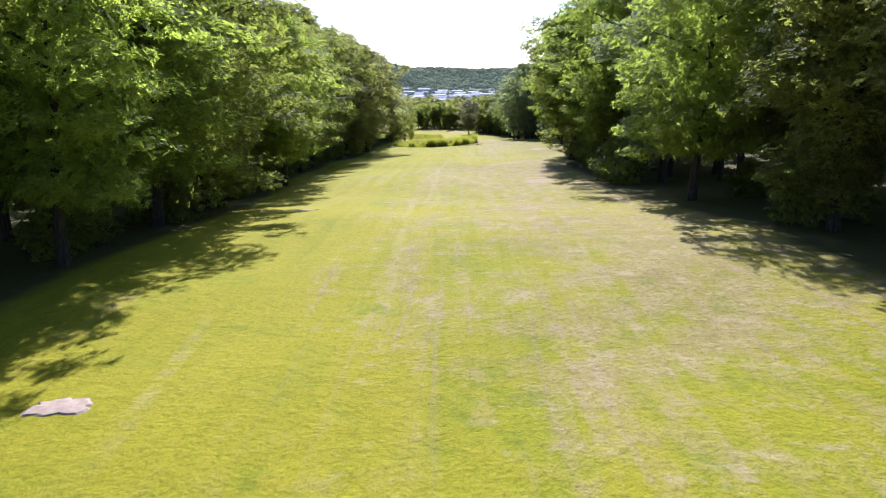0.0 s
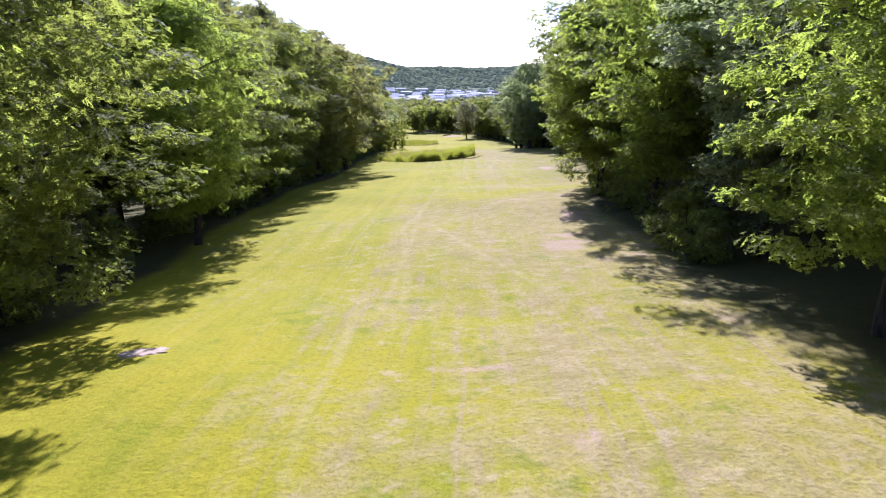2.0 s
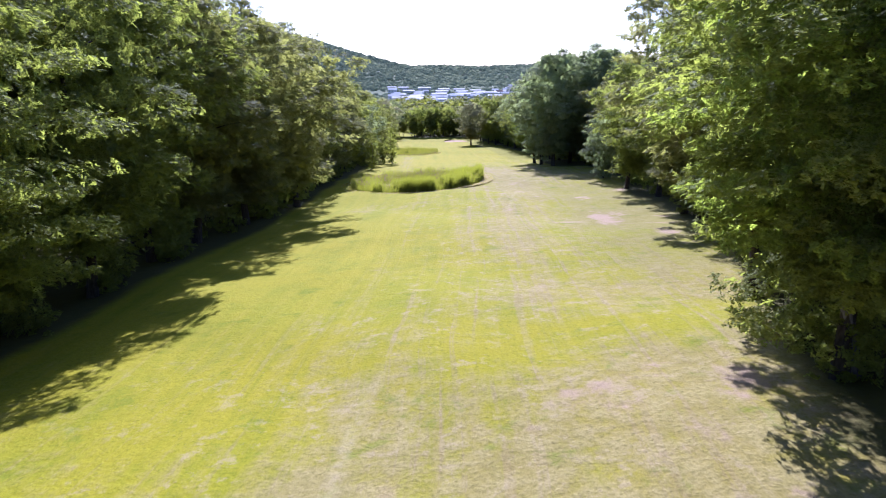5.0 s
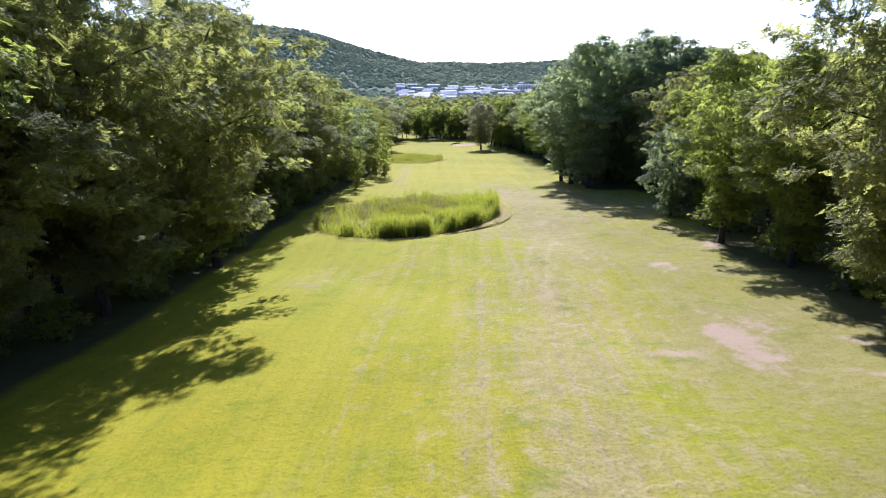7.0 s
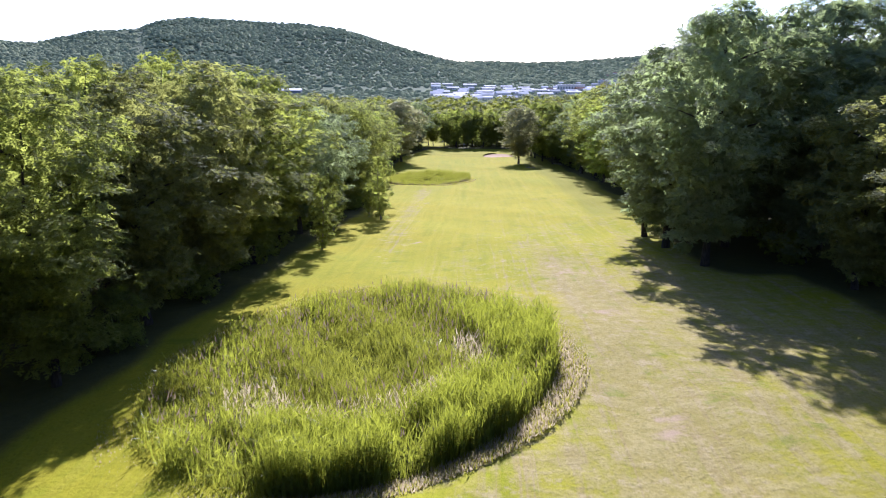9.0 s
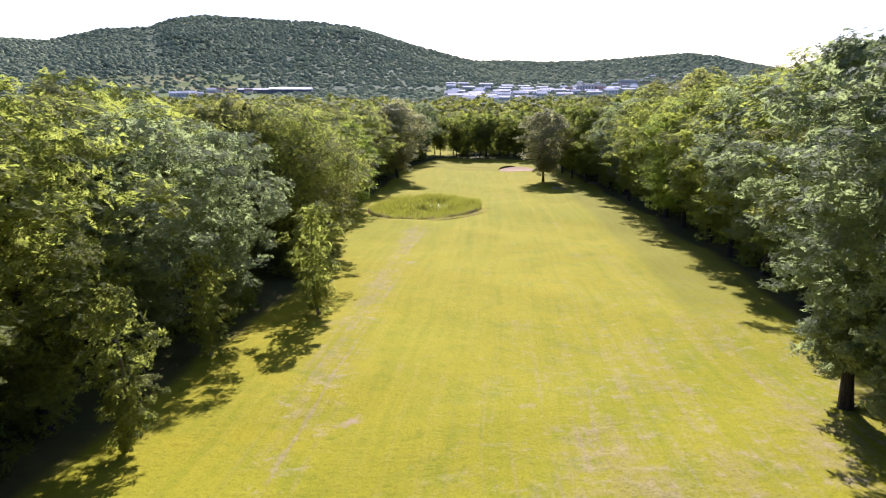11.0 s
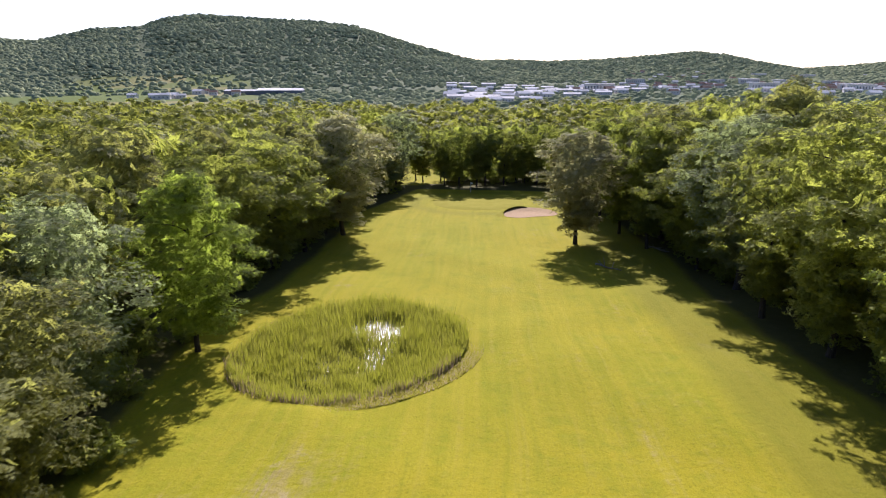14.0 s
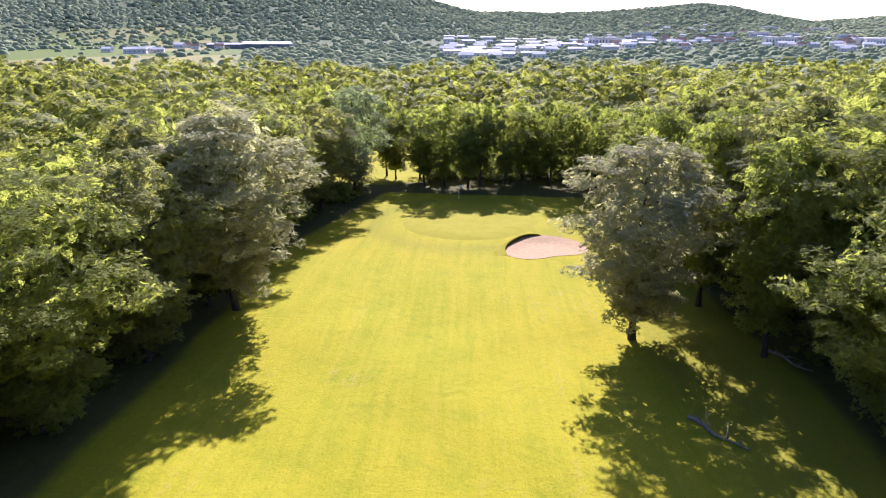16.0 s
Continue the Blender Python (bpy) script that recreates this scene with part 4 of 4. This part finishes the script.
def reed_bed_one():
    rng = np.random.RandomState(51)
    cx, cy, rx, ry = BED_ONE
    floor = bed_floor(cx, cy, 11.5, 16.5, 0.9)
    clumps = lambda x, y: np.clip(0.5 + 0.4 * np.sin(x * 1.9 + 1.7 * np.sin(y * 1.1)) * np.sin(y * 1.6 + 1.3 * np.sin(x * 0.9)) + 0.3 * np.sin(x * 0.8 + y * 0.6), 0, 1)
    near_side = lambda th: smooth(np.cos(th + 0.75), -0.3, 0.5)  # the near and fairway sides grow tallest
    lumps = lambda x, y: smooth(clumps(x * 0.9 + 2, y * 0.8), 0.2, 0.75)
    x, y, th, s = scatter(rng, 42000, *BED_ONE, 0.05, 0.6, 0.95)
    keep = rng.rand(len(x)) < (0.1 + 0.9 * near_side(th)) * (0.1 + 0.9 * lumps(x, y)) * np.interp(s, [0.6, 0.72, 1], [0.2, 1, 1])
    x, y, th = x[keep], y[keep], th[keep]
    tall = (1.0 + 0.7 * near_side(th) + 0.85 * lumps(x, y)) * rng.uniform(0.75, 1.15, len(x))
    stems = blades(rng, x, y, floor(x, y), tall, rng.uniform(0.04, 0.09, len(x)), rng.uniform(0.05, 0.3, len(x)))
    k = np.repeat(np.arange(len(x)), 3)
    up = rng.uniform(0.25, 0.95, len(k))
    frond = fronds(rng, x[k] + rng.normal(0, 0.08, len(k)), y[k] + rng.normal(0, 0.08, len(k)), floor(x[k], y[k]) + tall[k] * up, rng.uniform(0.25, 0.6, len(k)), rng.uniform(0.03, 0.065, len(k)))
    tagged(new("reeds", quads("reeds", np.concatenate([stems, frond]), REED, 3)), "tall bright green reeds ringing the overgrown pond", "reeds", kind="stuff")
    x, y, th, s = scatter(rng, 40000, *BED_ONE, 0.05, 0.0, 0.97)
    keep = (rng.rand(len(x)) < 0.3 + 0.7 * clumps(x + 5, y)) & (rng.rand(len(x)) > 0.8 * near_side(th) * (s > 0.7))
    x, y = x[keep], y[keep]
    tall = (0.7 + 0.9 * clumps(x + 3, y + 2)) * rng.uniform(0.7, 1.2, len(x))
    stems = blades(rng, x, y, floor(x, y), tall, rng.uniform(0.04, 0.09, len(x)), rng.uniform(0.1, 0.5, len(x)))
    k = np.repeat(np.arange(len(x)), 2)
    frond = fronds(rng, x[k], y[k], floor(x[k], y[k]) + tall[k] * rng.uniform(0.2, 0.9, len(k)), rng.uniform(0.2, 0.5, len(k)), rng.uniform(0.03, 0.07, len(k)))
    tagged(new("reeds", quads("reeds", np.concatenate([stems, frond]), REED_DEEP, 3)), "shorter deep green reeds filling the middle of the overgrown pond", "reeds", kind="stuff")
    x, y, th, s = scatter(rng, 1700, *BED_ONE, 0.05, 0.3, 0.92)
    zz = floor(x, y) + rng.uniform(1.0, 1.7, len(x))
    plume = blades(rng, x, y, zz, rng.uniform(0.25, 0.5, len(x)), rng.uniform(0.05, 0.1, len(x)), rng.uniform(0.1, 0.5, len(x)))
    tagged(new("reed_plumes", quads("reed_plumes", plume, PLUME, 3)), "brown feathery seed heads over the reeds", "reeds", kind="stuff")
    for count, mat, tall, name in ((24000, STRAW, 0.2, "unmown straw-coloured grass along the pond's rim"), (22000, RIM_GRASS, 0.2, "fresh green grass along the pond's rim")):
        x, y, th, s = scatter(rng, count, cx, cy, rx * 1.11, ry * 1.08, 0.05, 0.87, 1.0)
        x, y = x + rng.normal(0, 0.06, len(x)), y + rng.normal(0, 0.06, len(x))
        side = 0.5 + 0.5 * np.cos(th + 0.7)
        keep = rng.rand(len(x)) < (0.2 + 0.8 * side ** 1.5 if mat is STRAW else 1 - 0.45 * side) * (0.5 + 0.5 * clumps(x * 1.7, y * 1.7)) * np.where((s > 0.95) | (mat is STRAW), 1.0, 0.7)
        x, y = x[keep], y[keep]
        zz = np.maximum(floor(x, y) + 0.1, height(x, y) - 0.9)
        rim = blades(rng, x, y, zz, tall * rng.uniform(0.6, 1.3, len(x)), rng.uniform(0.05, 0.1, len(x)), rng.uniform(0.1, 0.6, len(x)))
        tagged(new("rim_grass", quads("rim_grass", rim, mat, 3)), name, "grass", kind="stuff")
    # a trough of pale seed heads behind the tall front reeds
    x, y, th, s = scatter(rng, 7000, *BED_ONE, 0.05, 0.45, 0.66)
    keep = rng.rand(len(x)) < smooth(np.cos(th + 1.1), -0.2, 0.5) * (0.3 + 0.7 * clumps(x * 1.3, y * 1.3))
    x, y = x[keep], y[keep]
    heads = blades(rng, x, y, floor(x, y) + rng.uniform(0.4, 1.2, len(x)), rng.uniform(0.3, 0.6, len(x)), rng.uniform(0.05, 0.1, len(x)), rng.uniform(0.2, 0.7, len(x)))
    tagged(new("reed_plumes", quads("reed_plumes", heads, STRAW, 3)), "pale pinkish grass heads in the trough between the reeds", "reeds", kind="stuff")
    tagged(new("pond_water", sheet("pond_water", cx + 2.6, cy + 3.5, 2.2, 1.8, 0.1, lambda a, b: 0 * np.asarray(a, dtype=float) + h1(cx, cy) - 0.86, WATER)), "small glint of pond water among reeds", "water", kind="structure")


def reed_bed_two():
    rng = np.random.RandomState(61)
    cx, cy, rx, ry = BED_TWO
    floor = bed_floor(cx, cy, 10.3, 13.5, 0.8)
    level = h1(cx, cy) - 0.62
    for count, mat, label in ((30000, REED_DEEP, "deep green rushes growing in the open pond"), (24000, REED_OLIVE, "olive rushes growing in the open pond")):
        x, y, th, s = scatter(rng, count, *BED_TWO, 0.03, 0.0, 0.97)
        d = np.hypot((x - cx - 1.0) / 4.4, (y - cy - 5.5) / 3.4)
        patchy = 0.5 + 0.5 * np.sin(x * 1.3 + 2 * np.sin(y * 0.9)) * np.sin(y * 1.1 + 1.5 * np.sin(x * 0.7))
        e = np.hypot((x - cx - 2.6) / 1.5, (y - cy - 0.5) / 5.5)
        keep = rng.rand(len(x)) < (0.15 + 0.85 * smooth(d, 0.45, 1.2)) * (0.4 + 0.6 * smooth(e, 0.5, 1.2)) * (0.22 + 0.78 * (patchy if mat is REED_DEEP else 1 - patchy))
        x, y, patchy = x[keep], y[keep], patchy[keep]
        z = np.maximum(floor(x, y), level - 0.1)
        tall = (0.9 + 0.3 * np.sin(np.arctan2(y - cy, x - cx)) + 0.5 * patchy) * rng.uniform(0.7, 1.3, len(x))
        bed = blades(rng, x, y, z, tall, rng.uniform(0.05, 0.1, len(x)), rng.uniform(0.05, 0.4, len(x)))
        tagged(new("reeds", quads("reeds", bed, mat, 3)), label, "reeds", kind="stuff")
    for count, mat, tall, label in ((20000, RIM_GRASS, 0.22, "green unmown grass along the open pond's rim"), (9000, STRAW, 0.22, "straw-coloured grass along the open pond's rim")):
        x, y, th, s = scatter(rng, count, cx, cy, rx * 1.12, ry * 1.1, 0.03, 0.88, 1.0)
        keep = rng.rand(len(x)) < (1.0 if mat is RIM_GRASS else 0.25 + 0.75 * smooth(np.cos(th + 0.5), 0.0, 0.8))
        x, y = x[keep], y[keep]
        rim = blades(rng, x, y, height(x, y) - 0.15, tall * rng.uniform(0.7, 1.3, len(x)), rng.uniform(0.05, 0.09, len(x)), rng.uniform(0.1, 0.6, len(x)))
        tagged(new("rim_grass", quads("rim_grass", rim, mat, 3)), label, "grass", kind="stuff")
    # dark dead stalks at the foot of the near reeds
    x, y, th, s = scatter(rng, 5000, *BED_TWO, 0.03, 0.86, 0.99)
    keep = (np.sin(th) < -0.2) & (rng.rand(len(x)) < 0.6 + 0.4 * np.sin(th * 23) * np.sin(th * 9))
    x, y = x[keep], y[keep]
    stalks = blades(rng, x, y, np.maximum(floor(x, y), level - 0.1), rng.uniform(0.6, 1.1, len(x)), rng.uniform(0.05, 0.09, len(x)), rng.uniform(0.05, 0.3, len(x)))
    tagged(new("reeds", quads("reeds", stalks, PLUME, 3)), "brown dead stalks at the foot of the rushes", "reeds", kind="stuff")
    tagged(new("pond_water", sheet("pond_water", cx, cy, 8.6, 11.2, 0.03, lambda a, b: 0 * np.asarray(a, dtype=float) + level, WATER)), "bright sky-reflecting pond water", "water", kind="structure")


reed_bed_one()
reed_bed_two()


# ---- the green, its bunker and flag ----
tagged(new("putting_green", sheet("putting_green", -14.0, 398.0, 11.5, 12.5, 0.06, lambda a, q: height(a, q) + 0.2 - 0.4 * smooth(np.hypot((a + 14) / 11.5, (q - 398) / 12.5), 0.6, 1.05), GREEN_TURF, 12, 48)), "smooth close-mown yellow-green putting green", "green", kind="structure")


def bunker():
    cx, cy = -3.4, 385.0
    def dish(x, y):
        d = np.hypot((x - cx) / 4.5, (y - cy) / 5.0)
        return height(x, y) + 0.04 + 0.45 * smooth(d, 0.3, 1.0) * smooth(y - 0.35 * (x - cx), cy - 2, cy + 5)
    root = new("bunker")
    part("sand", sheet("sand", cx, cy, 4.5, 5.0, 0.17, dish, SAND, 8, 40), root, "pale raked sand")
    # turf lip curling over the far side
    th = np.linspace(radians(95), radians(215), 26)
    ex, ey = outline(cx, cy, 4.5, 5.0, th, 0.17)
    fx, fy = outline(cx, cy, 6.0, 6.9, th, 0.17)
    bm = bmesh.new()
    rows = []
    for i in range(len(th)):
        k = max(0.0, math.sin((th[i] - radians(95)) / radians(120) * math.pi)) ** 0.5
        base = float(dish(ex[i], ey[i]))
        top = base + 0.03 + 0.42 * k
        rows.append([bm.verts.new(q) for q in ((ex[i], ey[i], base - 0.2), (ex[i] * 0.97 + cx * 0.03, ey[i] * 0.97 + cy * 0.03, top - 0.15), (ex[i], ey[i], top),
                                               (fx[i], fy[i], h1(fx[i], fy[i]) - 0.1))])
    for a, b in zip(rows, rows[1:]):
        for j in range(3):
            f = bm.faces.new((a[j], b[j], b[j + 1], a[j + 1]))
            f.smooth = True
            f.material_index = 0 if j == 0 else 1
    me = bm_mesh("lip", bm, TURF_EDGE)
    me.materials.append(GREEN_TURF)
    part("lip", me, root, "shadowed turf lip over the sand")
    tagged(root, "kidney-shaped sand bunker with a turf lip beside the green", "bunker")


bunker()


def flag():
    x, y = -16.9, 413.2
    z = h1(x, y) + 0.1
    root = new("golf_flag")
    root.location = (x, y, z)
    vs, fs = tube([(0, 0, 0), (0, 0, 1.1), (0, 0, 2.2)], [0.03, 0.028, 0.025], 8)
    part("pole", indexed("pole", vs, fs, WHITE_PAINT), root)
    bm = bmesh.new()
    grid = [[bm.verts.new((0.02 + 0.5 * i / 6, 0.06 * math.sin(i * 1.1), 2.15 - 0.36 * j / 3 - 0.1 * i / 6)) for i in range(7)] for j in range(4)]
    for j in range(3):
        for i in range(6):
            bm.faces.new((grid[j][i], grid[j][i + 1], grid[j + 1][i + 1], grid[j + 1][i]))
    part("flag_cloth", bm_mesh("flag_cloth", bm, WHITE_PAINT), root, "white flag cloth")
    vs, fs = tube([(0, 0, -0.1), (0, 0, 0.0), (0, 0, 0.02)], [0.06, 0.06, 0.055], 12)
    part("hole_rim", indexed("hole_rim", vs, fs, WHITE_PAINT), root)
    tagged(root, "white flag on a thin pole on the putting green", "flag")


flag()


def lie(x, y):
    """The small swells of the mown ground."""
    return 0.10 * math.sin(x * 0.45 + 2 * math.sin(y * 0.13)) * math.sin(y * 0.31 + 1.0) + 0.12 * math.sin(x * 0.17 + y * 0.21)


def soil_patch(x, y, rx, ry, turn, label, material=SOIL):
    """A worn spot: low uneven sheet with a ragged edge."""
    rng = np.random.RandomState(int(abs(x * 37 + y)))
    bm = bmesh.new()
    n = 28
    mid = bm.verts.new((x, y, h1(x, y) + lie(x, y) + 0.05))
    inner, outer = [], []
    for i in range(n):
        a = 2 * math.pi * i / n
        q = 1 + rng.uniform(-0.22, 0.15)
        sq = 1 / max(abs(math.cos(a)), abs(math.sin(a))) ** 0.5
        for ring, f, up in ((inner, 0.86, 0.03), (outer, 1.0, -0.01)):
            lx, ly = rx * q * sq * f * math.cos(a), ry * q * sq * f * math.sin(a)
            px, py = x + lx * math.cos(turn) - ly * math.sin(turn), y + lx * math.sin(turn) + ly * math.cos(turn)
            ring.append(bm.verts.new((px, py, h1(px, py) + lie(px, py) + up)))
    for i in range(n):
        j = (i + 1) % n
        bm.faces.new((mid, inner[i], inner[j]))
        bm.faces.new((inner[i], outer[i], outer[j], inner[j]))
    return tagged(new("bare_patch", bm_mesh("bare_patch", bm, material)), label, "bare ground", kind="structure")


soil_patch(-9.0, 14.5, 0.75, 0.5, 0.1, "small bare patch of pale soil in the tee grass")
soil_patch(-10.4, 46.6, 0.9, 0.6, 0.3, "small bare patch of pale soil at the edge of the grass")


def fallen_branch(x0, y0, x1, y1, thick, seed):
    """A bare bough on the ground with side twigs."""
    rng = np.random.RandomState(seed)
    root = new("fallen_branch")
    s = np.linspace(0, 1, 9)
    x = x0 + (x1 - x0) * s + 0.25 * np.sin(s * 7 + seed)
    y = y0 + (y1 - y0) * s + 0.2 * np.sin(s * 9 + 2 * seed)
    z = height(x, y) + thick * 0.7 + np.array([lie(a, b) for a, b in zip(x, y)])
    line = np.stack([x, y, z], 1)
    vs, fs = tube(line, thick * np.linspace(1.0, 0.3, 9), 7)
    part("bough", indexed("bough", vs, fs, BARK_PALE), root)
    for q in (2, 3, 5, 6, 7):
        way = np.array([rng.uniform(-1, 1), rng.uniform(-1, 1), rng.uniform(0.15, 0.6)]) * rng.uniform(0.8, 1.6)
        u = np.linspace(0, 1, 4)[:, None]
        vs, fs = tube(line[q] + way * u + np.array([0, 0, 0.15]) * u * (1 - u), thick * np.array([0.4, 0.3, 0.2, 0.08]), 5)
        part("twig", indexed("twig", vs, fs, BARK_PALE), root)
    tagged(root, "bare fallen branch lying in the shaded grass under the trees", "branch")


fallen_branch(13.8, 355.6, 16.1, 351.0, 0.16, 81)
fallen_branch(5.3, 343.0, 7.9, 339.1, 0.16, 82)


# ---- the far valley ----
def far_at(b, r):
    a = math.atan((784 - b) / 1254) + radians(6.94)
    return HUB[0] - r * math.sin(a), HUB[1] + r * math.cos(a)


def box_mesh(name, lx, ly, z0, z1, material, ridge=0.0):
    """A block, with a pitched top when ridge is given."""
    bm = bmesh.new()
    lo = [bm.verts.new((sx * lx / 2, sy * ly / 2, z0)) for sx, sy in ((-1, -1), (1, -1), (1, 1), (-1, 1))]
    hi = [bm.verts.new((sx * lx / 2, sy * ly / 2, z1)) for sx, sy in ((-1, -1), (1, -1), (1, 1), (-1, 1))]
    bm.faces.new(lo[::-1])
    for i in range(4):
        j = (i + 1) % 4
        bm.faces.new((lo[i], lo[j], hi[j], hi[i]))
    if ridge:
        a, b = bm.verts.new((-lx / 2 * 0.98, 0, z1 + ridge)), bm.verts.new((lx / 2 * 0.98, 0, z1 + ridge))
        bm.faces.new((hi[0], hi[1], b, a))
        bm.faces.new((hi[2], hi[3], a, b))
        bm.faces.new((hi[1], hi[2], b))
        bm.faces.new((hi[3], hi[0], a))
    else:
        bm.faces.new(hi)
    return bm_mesh(name, bm, material)


def building(name, long, deep, tall, ridge, wall_mat, roof_mat, label, windows=5):
    root = new(name)
    part("wall", box_mesh("wall", long, deep, -1.5, tall, wall_mat), root)
    part("roof", box_mesh("roof", long + 1.0, deep + 1.2, tall, tall + 0.4, roof_mat, ridge), root)
    step = long / windows
    w = box_mesh("window", step * 0.32, 0.3, tall * 0.4, tall * 0.72, WINDOW_DARK)
    for i in range(windows):
        ob = part("window", w, root)
        ob.location = (-long / 2 + step * (i + 0.5), -deep / 2, 0)
    return tagged(root, label, "building", "buildings of the valley town")


def town():
    rng = np.random.RandomState(71)
    kinds = [building("terraced_block", 24, 11, 3.8, 2.0, WALL_PALE, ROOF_PALE, "long low pale-roofed terrace in the valley town", 7),
             building("house", 15, 10, 5.0, 2.6, WALL_PALE, ROOF_PALE, "small pale-roofed house in the valley town", 3),
             building("house", 14, 10, 5.5, 3.2, WALL_PALE, ROOF_RED, "small tile-roofed house in the valley town", 3),
             building("apartment_block", 46, 13, 12, 0.0, WALL_PALE, ROOF_PALE, "long pale apartment block in the valley town", 10)]
    spots = []
    for r in (800, 850, 905, 965, 1035, 1110, 1200, 1310, 1430):
        b = 798 + rng.uniform(0, 14) + (r < 880) * 30
        while b < 930 + (r - 780) * 0.42:
            spots.append((b, r + rng.uniform(-14, 14), 0 if rng.rand() < 0.72 else 1))
            b += 34 * 1000 / r * rng.uniform(0.9, 1.7)
    for _ in range(140):
        spots.append((rng.uniform(1010, 1660), 1150 + 1500 * rng.rand() ** 1.3, rng.choice([1, 1, 2, 3], p=[.35, .25, .3, .1])))
    for b, r in ((372, 1180), (384, 1200), (436, 1120), (398, 1140), (262, 1060), (300, 1010), (316, 1000), (330, 1030), (344, 1015)):
        spots.append((b, r, 1 if b < 380 else 2))
    first = set()
    for b, r, k in spots:
        x, y = far_at(b, r)
        m = Matrix.LocRotScale((x, y, h1(x, y)), Euler((0, 0, radians(7 + rng.uniform(-14, 14)))), (rng.uniform(0.8, 1.15),) * 3)
        if k in first:
            src = kinds[k]
            hold = src.scale.copy()
            src.scale = (1, 1, 1)
            copy_thing(src, m)
            src.scale = hold
        else:
            kinds[k].matrix_basis = m
            first.add(k)
    x, y = far_at(512, 1130)
    barn = building("warehouse", 66, 26, 6.5, 3.0, WALL_DARK, ROOF_PALE, "long warehouse with a bright pale roof at the field's edge", 9)
    barn.matrix_basis = Matrix.LocRotScale((x, y, h1(x, y)), Euler((0, 0, radians(10))), (1, 1, 1))
    x, y = far_at(448, 1150)
    shed = building("warehouse", 52, 24, 5.5, 2.0, WALL_DARK, WALL_DARK, "long dark shed beside the pale-roofed warehouse", 6)
    shed.matrix_basis = Matrix.LocRotScale((x, y, h1(x, y)), Euler((0, 0, radians(10))), (1, 1, 1))


town()
